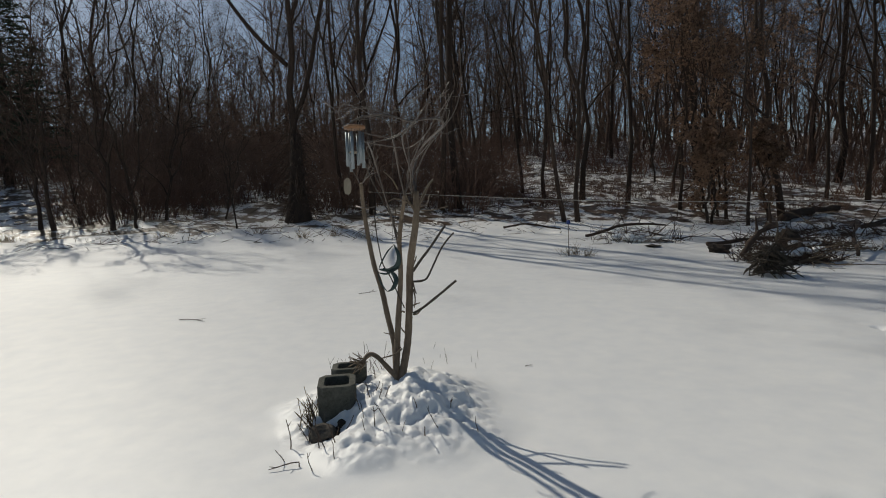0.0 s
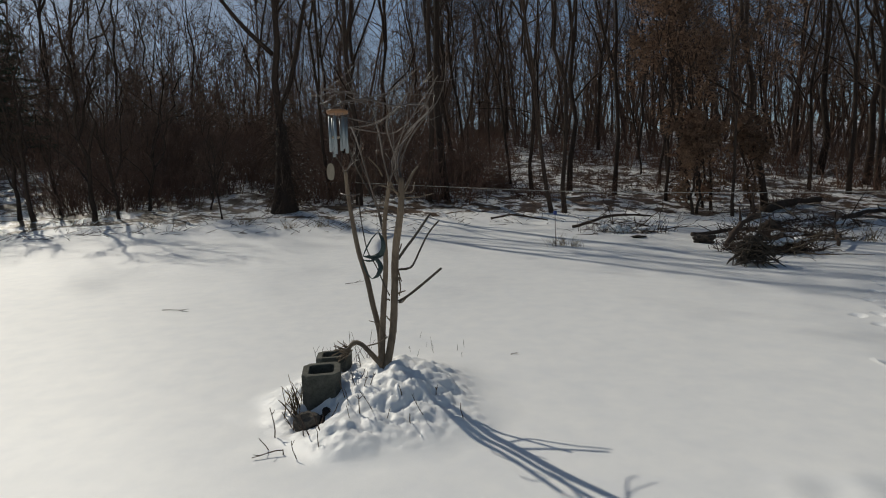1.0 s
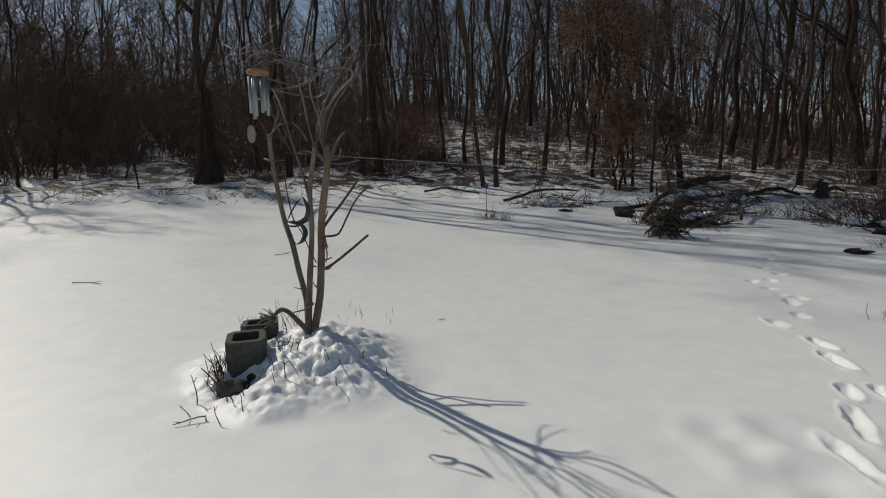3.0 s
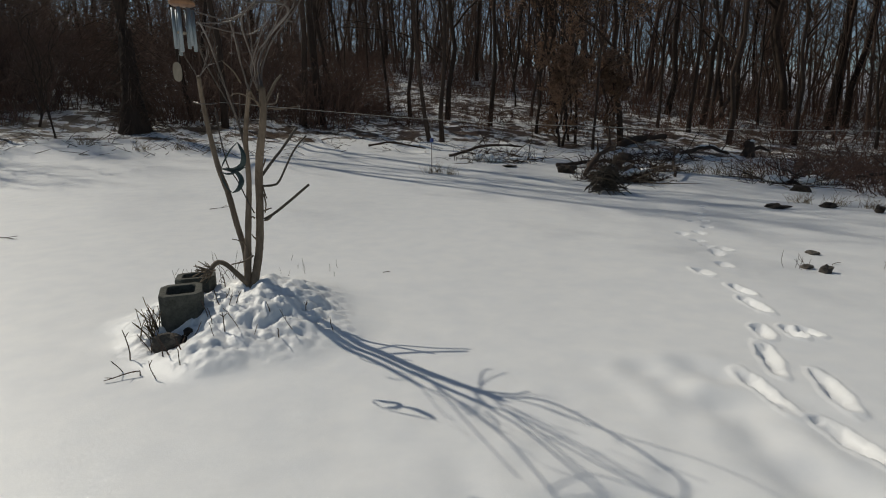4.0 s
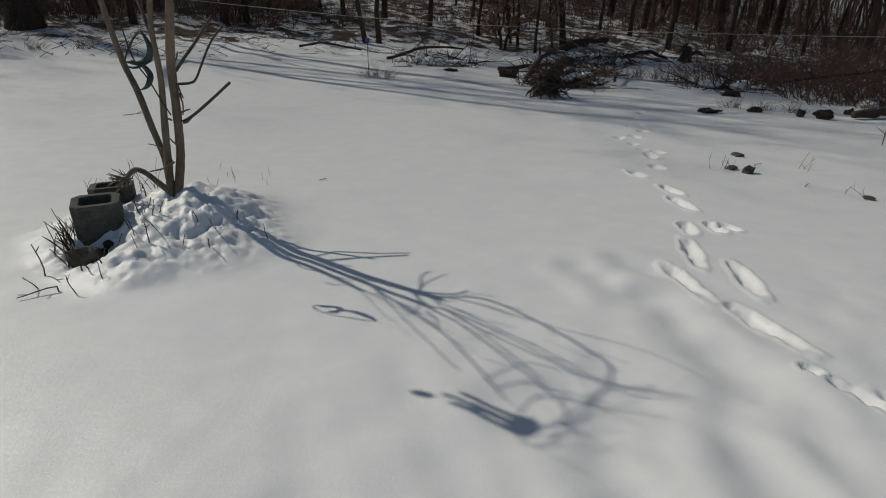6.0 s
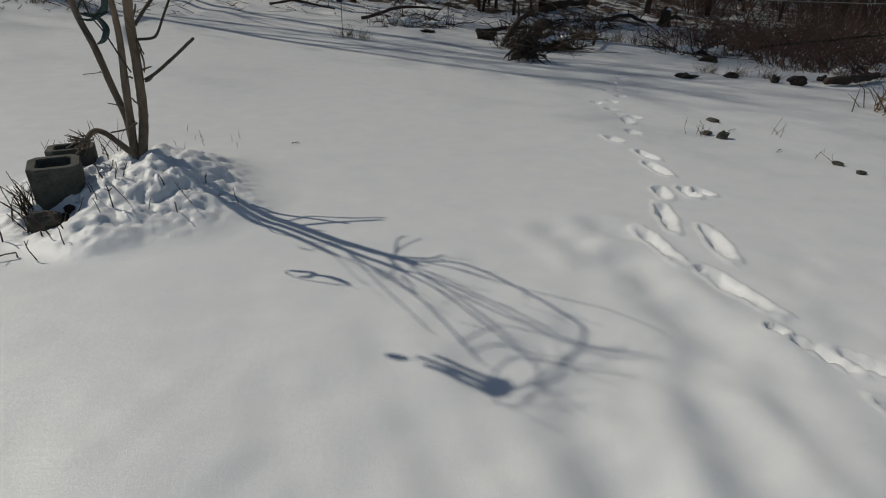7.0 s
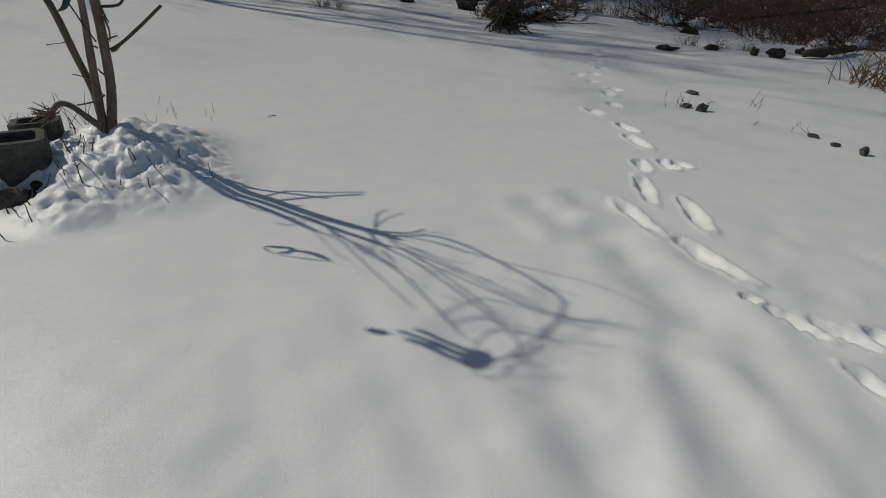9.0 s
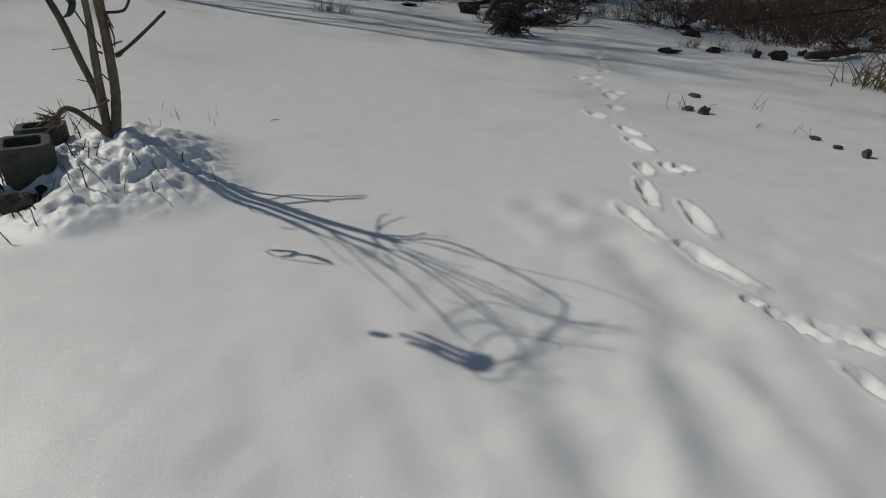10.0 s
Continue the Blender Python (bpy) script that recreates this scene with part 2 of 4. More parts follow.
def ground_z(x, y):
    """Height of the snow: yard and hillside, drifts, the heap round the yard tree and the foot tracks."""
    x, y = np.asarray(x, float), np.asarray(y, float)
    z = hill(x, y)
    rough = np.clip((woods(x, y) + 1.0) / 2.5, 0, 1)
    z = z + 0.02 * value_noise(x, y, 2.6, 1) + 0.006 * value_noise(x, y, 0.8, 2)
    front = np.clip(1.15 - np.hypot((x - 0.9) / 2.3, (y - 0.4) / 1.5), 0, 1)
    z = z + front * (0.012 * value_noise(x + 0.35 * y, 0.6 * y - 0.1 * x, 0.24, 3) + 0.010 * value_noise(x, y, 0.11, 4))
    for line in FURROWS:
        near = np.full(np.shape(x), 9.0)
        for (ax, ay), (bx, by) in zip(line, line[1:]):
            t = np.clip(((x - ax) * (bx - ax) + (y - ay) * (by - ay)) / ((bx - ax) ** 2 + (by - ay) ** 2), 0, 1)
            near = np.minimum(near, np.hypot(x - ax - t * (bx - ax), y - ay - t * (by - ay)))
        z = z - 0.017 * np.exp(-((near / 0.085) ** 2)) + 0.006 * np.exp(-(((near - 0.17) / 0.07) ** 2))
    z = z + rough * (0.10 * value_noise(x, y, 1.1, 5) + 0.06 * value_noise(x, y, 0.4, 6))
    # heap of clods
    dx, dy = x - MOUND[0], y - MOUND[1]
    far = np.hypot(dx / (0.62 + 0.12 * (dx > 0)), dy / np.where(dy > 0, 0.85, 0.62)) + 0.10 * value_noise(x, y, 0.22, 10)
    heap = np.clip(1.12 - far, 0, 1)
    heap = heap * heap * (3 - 2 * heap)
    wx, wy = x + 0.02 * value_noise(x, y, 0.05, 15), y + 0.02 * value_noise(x, y, 0.05, 16)
    clod = np.maximum(0.050 * domes(wx, wy, 0.095, 7), np.maximum(0.040 * domes(wx, wy, 0.056, 8), 0.026 * domes(wx, wy, 0.036, 11)))
    z = z + 0.130 * heap + np.clip(heap * 2.6 - 0.2, 0, 1) * (clod - 0.018 + 0.014 * domes(x, y, 0.027, 12)) * np.clip((0.85 - dy) / 0.4, 0, 1)
    z = z + 0.084 * np.exp(-(((x + 0.19) / 0.19) ** 2 + ((y - 2.80) / 0.20) ** 2)) - 0.030 * np.exp(-(((x + 0.28) / 0.07) ** 2 + ((y - 2.74) / 0.08) ** 2))
    z = z - 0.10 * np.exp(-(((x + 0.61) / 0.15) ** 2 + ((y - 2.50) / 0.12) ** 2)) + 0.035 * np.exp(-(((x - 0.02) / 0.22) ** 2 + ((y - 3.05) / 0.35) ** 2))
    for tx, ty, head, ln, wd in TRACKS + TRACKS_FAR:
        c, s = math.cos(radians(head)), math.sin(radians(head))
        u, v = ((x - tx) * c + (y - ty) * s) / (ln * 0.5), (-(x - tx) * s + (y - ty) * c) / (wd * 0.42)
        v = v + 0.25 * value_noise(x, y, 0.06, 9)
        u = u + 0.15 * value_noise(x, y, 0.05, 13)
        d = np.sqrt(np.abs(u) ** 2.4 + np.abs(v) ** 2.4 + 1e-9)
        d = d + 0.15 * value_noise(x, y, 0.022, 14)
        z = z - 0.030 * np.clip((1.15 - d) / 0.8, 0, 1) * (1 - 0.35 * np.clip(u, -1, 1)) + 0.008 * np.exp(-((d - 1.35) / 0.22) ** 2)
    return z


def stretch(lo, hi, step, hi2, step2, far, grow):
    """Grid lines: close together, then a little wider as far as hi2, then growing apart both ways."""
    mid = list(np.arange(lo, hi, step)) + list(np.arange(hi, hi2, step2))
    a, s = [], step
    p = lo
    while p > -far:
        s *= grow
        p -= s
        a.append(p)
    b, s, p = [], step2, mid[-1]
    while p < far:
        s *= grow
        p += s
        b.append(p)
    return np.array(a[::-1] + mid + b)


gx, gy = stretch(-1.15, 2.9, 0.0130, 5.4, 0.030, 500, 1.085), stretch(0.4, 3.7, 0.0130, 6.2, 0.030, 500, 1.085)
X, Y = np.meshgrid(gx, gy)
Z = ground_z(X, Y)
nx, ny = len(gx), len(gy)
gm = bpy.data.meshes.new("ground")
idx = np.arange(nx * ny).reshape(ny, nx)
quads = np.stack([idx[:-1, :-1], idx[:-1, 1:], idx[1:, 1:], idx[1:, :-1]], -1).reshape(-1, 4)
gm.from_pydata(np.stack([X, Y, Z], -1).reshape(-1, 3).tolist(), [], quads.tolist())
gm.polygons.foreach_set("use_smooth", [True] * len(gm.polygons))
lit = np.clip((woods(X, Y) + 1.0) / 4.0, 0, 1) * 0.50
attr = gm.attributes.new("litter", "FLOAT", "POINT")
attr.data.foreach_set("value", lit.ravel().astype(np.float32))
gm.materials.append(SNOW)
tagged(new("ground", gm), "snow-covered hillside with foot tracks and drifts", "ground", kind="structure")


def on_ground(x, y, sink=0.0):
    return Vector((x, y, float(ground_z(x, y)) - sink))


# ---- woodland ----
def bare_tree(height, girth, seed, limbs=13, low=0.35, bend=0.5, spread=0.55):
    """A leafless forest tree: trunk and main limbs in one mesh, branches and twigs in another."""
    r = random.Random(seed)
    trunk, crown = Shape(), Shape()
    a, b = r.uniform(0, 6.3), r.uniform(0, 6.3)
    n = 14
    line = []
    for i in range(n):
        t = i / (n - 1)
        wob = 0.15 * math.sqrt(t) * bend
        line.append(Vector((bend * t * math.sin(a + 3.0 * t) * 0.8 + r.gauss(0, wob), bend * t * math.cos(b + 2.6 * t) * 0.8 + r.gauss(0, wob), height * t - 0.15)))
    rad = [girth * ((1 - 0.8 * i / (n - 1)) + 0.35 * math.exp(-i * 1.6)) for i in range(n)]
    trunk.tube(line, rad, 8)
    leaders = [(line, rad)]
    for j in range(2):
        i = r.randrange(3, 7) + j
        w = r.uniform(0, 6.28)
        m = n - i
        out, up = Vector((math.cos(w), math.sin(w), 0)), line[i]
        second = [up + out * (0.16 * height * (k / m) ** 0.8 * r.uniform(0.9, 1.1)) + Vector((r.gauss(0, 0.05), r.gauss(0, 0.05), height * 0.93 * k / (n - 1))) for k in range(m)]
        more = [rad[i] * (0.75 - 0.6 * k / m) for k in range(m)]
        trunk.tube(second, more, 7, cap=False)
        leaders.append((second, more))

    def shoot(p, d, length, rad0, level):
        k = 5 if level == 0 else (4 if level == 1 else 2 if level == 2 else 1)
        pts, q, dd = [p], p, d.normalized()
        for i in range(k):
            dd = (dd + Vector((r.gauss(0, 0.30), r.gauss(0, 0.30), r.gauss(0.10, 0.18)))).normalized()
            q = q + dd * length / k
            pts.append(q)
        rr = [rad0 * (1 - 0.75 * i / k) for i in range(k + 1)]
        (trunk if level == 0 else crown).tube(pts, rr, 5 if level == 0 else 3, cap=False)
        if level >= 3:
            return
        for j in range((7, 5, 3)[level]):
            u = r.uniform(0.25, 1.0)
            i = min(int(u * k), k - 1)
            start = pts[i].lerp(pts[i + 1], u * k - i)
            ax = (pts[i + 1] - pts[i]).normalized()
            side = ax.cross(Vector((r.gauss(0, 1), r.gauss(0, 1), r.gauss(0, 1)))).normalized()
            shoot(start, ax * 0.75 + side * r.uniform(0.5, 0.95), length * r.uniform(0.35, 0.6), max(rr[i] * 0.5, 0.0045), level + 1)

    for j in range(limbs):
        t = low + (1 - low) * (j + r.random()) / limbs
        way = leaders[j % 3][0] if j % 3 else line
        u = t if way is line else r.uniform(0.2, 0.98)
        i = min(int(u * (len(way) - 1)), len(way) - 2)
        p = way[i].lerp(way[i + 1], u * (len(way) - 1) - i)
        w = r.uniform(0, 6.28)
        d = Vector((math.cos(w) * spread, math.sin(w) * spread, r.uniform(0.55, 1.1)))
        shoot(p, d, height * r.uniform(0.16, 0.34) * (1.2 - 0.6 * t), girth * r.uniform(0.25, 0.5) * (1.15 - 0.7 * t), 0)
    return trunk, crown


def make_tree(name, label, **kw):
    trunk, crown = bare_tree(**kw)
    root = tagged(new(name), label, "tree", "bare woodland trees")
    part("trunk", trunk, BARK, root)
    part("crown", crown, TWIG, root)
    return root


def put_copies(proto, spots):
    """The first spot takes the thing itself, the others copies. spots: x, y, turn, size, lean east, lean north."""
    for i, (x, y, turn, size, le, ln) in enumerate(spots):
        p = on_ground(x, y, 0.05)
        m = Matrix.Translation(p) @ pose(0, 0, 0, -ln, le, 0) @ pose(0, 0, 0, 0, 0, turn) @ Matrix.Scale(size, 4)
        if i == 0:
            proto.matrix_basis = m
        else:
            copy_thing(proto, m)


NEAR_TREES = [
    (-0.03, 17.62, 0.170, 1), (0.62, 18.30, 0.150, 0), (3.33, 21.36, 0.106, -3), (3.98, 20.33, 0.124, -5), (3.54, 15.00, 0.075, -7),
    (3.96, 15.23, 0.110, -6), (6.92, 19.45, 0.101, 0), (11.43, 24.79, 0.148, 0), (12.11, 24.83, 0.18, -1), (8.35, 14.20, 0.081, 0),
    (10.63, 16.26, 0.165, -1), (19.04, 25.19, 0.20, 2), (19.11, 22.48, 0.23, 2), (25.40, 23.68, 0.22, -4), (28.84, 24.01, 0.26, 0),
    (27.2, 22.6, 0.20, 1), (29.15, 23.21, 0.28, 8), (24.42, 22.75, 0.22, 0), (23.6, 14.7, 0.24, 4), (-2.21, 16.70, 0.082, 2), (-3.22, 17.54, 0.077, -4),
]
SAPLINGS = [(-10.69, 13.88, 0.085, -9), (-10.17, 13.70, 0.095, -11), (-10.29, 14.90, 0.060, -5), (-8.94, 14.15, 0.095, -3), (-8.39, 14.35, 0.07, -4), (-8.13, 15.40, 0.07, 5), (-6.6, 15.9, 0.05, 8), (-5.6, 14.2, 0.035, -2)]

KINDS = [dict(height=13, girth=0.066, seed=s, limbs=13, low=l, bend=b) for s, l, b in ((1, 0.22, 1.0), (2, 0.30, 0.8), (3, 0.18, 1.3), (4, 0.26, 0.7), (5, 0.32, 1.1), (6, 0.15, 1.2))]
rw = random.Random(11)
spots = [[] for _ in KINDS]
for x, y, g, lean in NEAR_TREES:
    k = rw.randrange(len(KINDS))
    spots[k].append((x, y, rw.uniform(0, 360), max(0.6, min(g / 0.118, 1.9)), lean, rw.uniform(-2, 2)))
taken = [(x, y) for x, y, *_ in NEAR_TREES + SAPLINGS] + [(-4.3, 15.7)]
tries = 0
while tries < 6000 and len(taken) < 158:
    tries += 1
    a, d = radians(rw.uniform(-50, 76)), rw.uniform(17, 62)
    x, y = d * math.sin(a), d * math.cos(a)
    if woods(x, y) < 4.5 or (a < -0.2 and d < 25) or (a > 0.9 and d < 24) or any((x - p) ** 2 + (y - q) ** 2 < 1.6 for p, q in taken):
        continue
    taken.append((x, y))
    spots[rw.randrange(len(KINDS))].append((x, y, rw.uniform(0, 360), rw.uniform(0.5, 1.25) * (0.72 if a < -0.2 else 1), rw.gauss(0, 2.5), rw.gauss(0, 2.5)))
for kind, some in zip(KINDS, spots):
    put_copies(make_tree("forest_tree", "tall leafless grey-brown tree in snowy woods", **kind), some)

sap = [dict(height=5.2, girth=0.055, seed=s, limbs=12, low=0.12, bend=0.6, spread=0.8) for s in (21, 22)]
for i, kind in enumerate(sap):
    put_copies(make_tree("young_tree", "slender bare young tree at the field edge", **kind),
               [(x, y, rw.uniform(0, 360), g / 0.06 * 0.68, lean, 0) for x, y, g, lean in SAPLINGS[i::2]])


def big_tree():
    """The stout tree at the field edge: flared foot, one heavy limb low on its side."""
    trunk, crown = bare_tree(13, 0.13, 77, 11, 0.4, 0.3)
    limb = curve_pts([(-0.1, 0, 4.6), (-0.9, -0.2, 5.4), (-1.7, -0.3, 6.5), (-2.6, -0.2, 7.9)], 9)
    trunk.tube(limb, [0.075 - 0.005 * i for i in range(9)], 7)
    trunk.tube([(0, 0, -0.2), (0, 0, 0.3), (0, 0, 1.0), (0.02, 0, 2.6)], [0.50, 0.34, 0.23, 0.15], 10)
    r = random.Random(5)
    vine = Shape()
    for i in range(420):
        z, w = r.uniform(0.1, 3.4), r.uniform(0, 6.28)
        p = Vector((0.2 * math.cos(w), 0.2 * math.sin(w), z))
        d = Vector((math.cos(w) * r.uniform(0.2, 1), math.sin(w) * r.uniform(0.2, 1), r.uniform(-0.9, 0.7)))
        L = r.uniform(0.3, 1.3) * (1.25 - z / 4)
        q = p + d.normalized() * L * 0.55
        vine.tube([p, q, q + (d + Vector((0, 0, -0.5))).normalized() * L * 0.45], [0.011, 0.008, 0.004], 3, cap=False)
    root = tagged(new("vine_covered_tree"), "stout dark tree wrapped in leafless vines beside snow", "tree")
    part("trunk", trunk, BARK, root)
    part("crown", crown, TWIG, root)
    part("vines", vine, TWIG, root, "tangled brown leafless vines")
    root.matrix_basis = Matrix.Translation(on_ground(-4.3, 15.7, 0.05))


big_tree()

# ---- undergrowth ----
BRUSH = two_tone("brown_brush", (0.105, 0.064, 0.048), (0.30, 0.192, 0.145), 7, 0.95, vary=0.5)
RED_BRUSH = two_tone("red_brown_brambles", (0.085, 0.046, 0.034), (0.26, 0.148, 0.106), 7, 0.95, vary=0.5)
DRY = two_tone("dry_grass", (0.15, 0.10, 0.05), (0.40, 0.30, 0.17), 20, 0.9)
DRY_LEAF = two_tone("dry_brown_leaves", (0.20, 0.115, 0.075), (0.48, 0.31, 0.21), 12, 0.85, vary=0.2)


def let_light_through(m, share):
    """Thin dry leaves glow when the sun stands behind them."""
    nt = m.node_tree
    b, out = nt.nodes["Principled BSDF"], nt.nodes["Material Output"]
    tr, mx = nt.nodes.new("ShaderNodeBsdfTranslucent"), nt.nodes.new("ShaderNodeMixShader")
    mx.inputs[0].default_value = share
    nt.links.new(b.inputs["Base Color"].links[0].from_socket, tr.inputs["Color"])
    nt.links.new(b.outputs[0], mx.inputs[1])
    nt.links.new(tr.outputs[0], mx.inputs[2])
    nt.links.new(mx.outputs[0], out.inputs["Surface"])


let_light_through(DRY_LEAF, 0.45)
let_light_through(DRY, 0.3)


def shrub(seed, height, width, stems, arch=0.3, thick=0.012):
    r = random.Random(seed)
    s = Shape()
    for i in range(stems):
        w, u = r.uniform(0, 6.28), math.sqrt(r.random()) * width * 0.45
        p = Vector((u * math.cos(w), u * math.sin(w), -0.05))
        h = height * r.uniform(0.45, 1.0)
        d = Vector((math.cos(w) * arch * r.uniform(0.2, 1.4), math.sin(w) * arch * r.uniform(0.2, 1.4), 1))
        pts = [p]
        for k in range(4):
            d = (d + Vector((r.gauss(0, 0.18), r.gauss(0, 0.18), -arch * 0.25 * k))).normalized()
            pts.append(pts[-1] + d * h / 4)
        s.tube(pts, [thick * (1 - 0.2 * k) for k in range(5)], 3, cap=False)
        for j in range(6):
            k = r.randrange(1, 5)
            q = pts[k].lerp(pts[k - 1], r.random())
            e = Vector((r.gauss(0, 1), r.gauss(0, 1), r.gauss(0.35, 0.5))).normalized()
            m1 = q + e * h * r.uniform(0.06, 0.16)
            s.tube([q, m1 + (m1 - q) * r.uniform(0.3, 1.2) + Vector((0, 0, r.uniform(-0.1, 0.1) * h))], [thick * 0.5, thick * 0.25], 3, cap=False)
    return s


def put_shrubs(name, label, mat, seeds, height, width, stems, places, group, arch=0.3, thick=0.012):
    protos = [shrub(s, height, width, stems, arch, thick).mesh("stems", mat) for s in seeds]
    for i, (x, y, size) in enumerate(places):
        ob = tagged(new(name, protos[i % len(protos)]), label, "shrub", group)
        ob.matrix_basis = Matrix.Translation(on_ground(x, y, 0.03)) @ pose(0, 0, 0, 0, 0, rw.uniform(0, 360)) @ Matrix.Scale(size, 4)


def scatter(n, az0, az1, d0, d1, size0, size1, test=lambda x, y: x > -0.72 * y or math.hypot(x, y) > 26):
    out, k = [], 0
    while len(out) < n and k < n * 30:
        k += 1
        a, d = radians(rw.uniform(az0, az1)), rw.uniform(d0, d1)
        x, y = d * math.sin(a), d * math.cos(a)
        if test is None or test(x, y):
            out.append((x, y, rw.uniform(size0, size1)))
    return out


put_shrubs("thicket_shrub", "tall tangled leafless brown thicket shrub", BRUSH, (31, 32, 33, 34), 4.6, 3.0, 52,
           scatter(46, -48, -2, 21, 36, 0.75, 1.35) + scatter(8, -47, -22, 27, 38, 1.3, 1.8) + scatter(26, -2, 76, 30, 48, 0.6, 1.0), "thicket at the edge of the woods", 0.42, 0.012)
def far_woods(seed, count):
    """The deep woods as one mass of thin stems with rising branches."""
    r = random.Random(seed)
    s = Shape()
    for i in range(count):
        a, d = radians(r.uniform(-52, 82)), r.uniform(34, 80)
        if a > 1.0:
            d = r.uniform(30, 60)
        x, y = d * math.sin(a), d * math.cos(a)
        p = Vector((x, y, float(hill(x, y)) - 0.1))
        h = r.uniform(5, 16) * (0.7 if a < -0.35 else 1.0)
        g = r.uniform(0.03, 0.11)
        top = p + Vector((r.gauss(0, 0.12) * h, r.gauss(0, 0.12) * h, h))
        mid = p.lerp(top, 0.5) + Vector((r.gauss(0, 0.4), r.gauss(0, 0.4), 0))
        s.tube([p, p.lerp(mid, 0.5) + Vector((r.gauss(0, 0.15), 0, 0)), mid, mid.lerp(top, 0.5) + Vector((r.gauss(0, 0.3), 0, 0)), top], [g, g * 0.85, g * 0.7, g * 0.4, g * 0.12], 4, cap=False)
        for j in range(22):
            t = r.uniform(0.08, 1.0) ** 0.8
            q = p.lerp(mid, t * 2) if t < 0.5 else mid.lerp(top, t * 2 - 1)
            w = r.uniform(0, 6.28)
            e = Vector((math.cos(w), math.sin(w), r.uniform(0.2, 1.4))).normalized()
            L = h * r.uniform(0.10, 0.34)
            m1 = q + e * L * 0.5
            m2 = m1 + (e + Vector((r.gauss(0, 0.3), r.gauss(0, 0.3), 0.25))).normalized() * L * 0.5
            s.tube([q, m1, m2], [g * 0.35, g * 0.22, 0.008], 3, cap=False)
            f = (e + Vector((r.gauss(0, 0.7), r.gauss(0, 0.7), 0.3))).normalized()
            s.tube([m1, m1 + f * L * 0.5], [g * 0.16, 0.007], 3, cap=False)
    return s


tagged(part("distant_woods", far_woods(35, 1300), BRUSH), "dense bare brown woods on the hillside", "woods", kind="stuff")


def far_scrub(seed, count):
    """The knee to head high scrub that fills the floor of the deep woods."""
    r = random.Random(seed)
    s = Shape()
    for i in range(count):
        a, d = radians(r.uniform(-52, 82)), r.uniform(27, 60)
        x, y = d * math.sin(a), d * math.cos(a)
        if woods(x, y) < 9 or (a > 0.15 and r.random() < 0.62):
            continue
        p = Vector((x, y, float(hill(x, y)) - 0.05))
        for j in range(9):
            w, h = r.uniform(0, 6.28), r.uniform(0.5, 2.2) * (1.5 if a < -0.2 else 1)
            q = p + Vector((r.gauss(0, 0.4), r.gauss(0, 0.4), 0))
            e = Vector((math.cos(w) * 0.5, math.sin(w) * 0.5, 1)).normalized()
            m1 = q + e * h * 0.6
            s.tube([q, m1, m1 + Vector((math.cos(w), math.sin(w), r.uniform(-0.3, 0.7))).normalized() * h * 0.4], [0.018, 0.013, 0.005], 3, cap=False)
    return s


tagged(part("woodland_scrub", far_scrub(36, 2400), RED_BRUSH), "dense leafless red-brown scrub between trees", "scrub", kind="stuff")
put_shrubs("undergrowth_shrub", "low leafless grey-brown undergrowth shrub in snow", BRUSH, (44, 45), 1.7, 1.7, 44,
           scatter(46, -44, 8, 17.0, 25, 0.8, 1.7), "undergrowth", 0.5, 0.009)
put_shrubs("undergrowth_shrub", "low leafless reddish-brown undergrowth shrub in snow", RED_BRUSH, (41, 42, 43), 1.5, 1.4, 46,
           scatter(36, -46, 6, 17.5, 25, 0.9, 1.9) + scatter(62, 2, 70, 17, 36, 0.6, 1.2, lambda x, y: woods(x, y) > 4), "undergrowth", 0.4, 0.009)
BRAMBLES = [(9.9, 8.7, 1.0), (10.9, 8.4, 1.1), (11.8, 8.6, 1.2), (11.2, 7.5, 1.0), (12.4, 7.8, 1.2), (9.4, 5.9, 0.7), (10.0, 6.4, 1.0), (10.9, 6.3, 1.1), (12.0, 6.7, 1.2), (13.2, 8.7, 1.3), (14.2, 8.0, 1.3), (12.9, 9.9, 1.2), (14.6, 10.0, 1.3), (15.9, 9.1, 1.4), (9.3, 5.1, 0.5), (10.4, 9.4, 1.0), (11.6, 9.6, 1.1), (13.3, 7.2, 1.2), (14.8, 7.0, 1.2), (16.4, 8.0, 1.3), (17.2, 9.8, 1.4), (15.9, 11.2, 1.3), (13.8, 11.4, 1.2), (12.0, 11.0, 1.1), (10.3, 7.2, 0.9), (9.7, 5.6, 0.7), (11.4, 5.8, 1.0)]
put_shrubs("bramble", "arching red-brown leafless brambles over snow", RED_BRUSH, (51, 52), 1.1, 1.9, 38, BRAMBLES[::2], "brambles", 0.75, 0.010)
put_shrubs("bramble", "tangled grey-brown leafless brambles over snow", BRUSH, (53, 54), 1.0, 1.9, 34, BRAMBLES[1::2], "brambles", 0.85, 0.011)


def leafy_sapling(seed, height):
    r = random.Random(seed)
    trunk, crown = bare_tree(height, 0.05, seed, 14, 0.1, 0.5, spread=0.95)
    leaves = Shape()
    for i in range(len(crown.v)):
        if r.random() < 0.36:
            p = crown.v[i]
            d = Vector((r.gauss(0, 1), r.gauss(0, 1), r.gauss(-0.8, 0.5))).normalized()
            leaves.leaf(p, d, Vector((r.gauss(0, 1), r.gauss(0, 1), r.gauss(0, 1))).normalized(), r.uniform(0.07, 0.13), r.uniform(0.035, 0.06))
    root = tagged(new("beech_sapling"), "young beech holding dry pinkish-brown leaves", "tree", "leafy saplings")
    part("trunk", trunk, BARK, root)
    part("crown", crown, TWIG, root)
    part("foliage", leaves, DRY_LEAF, root, "withered pale brown leaves")
    return root


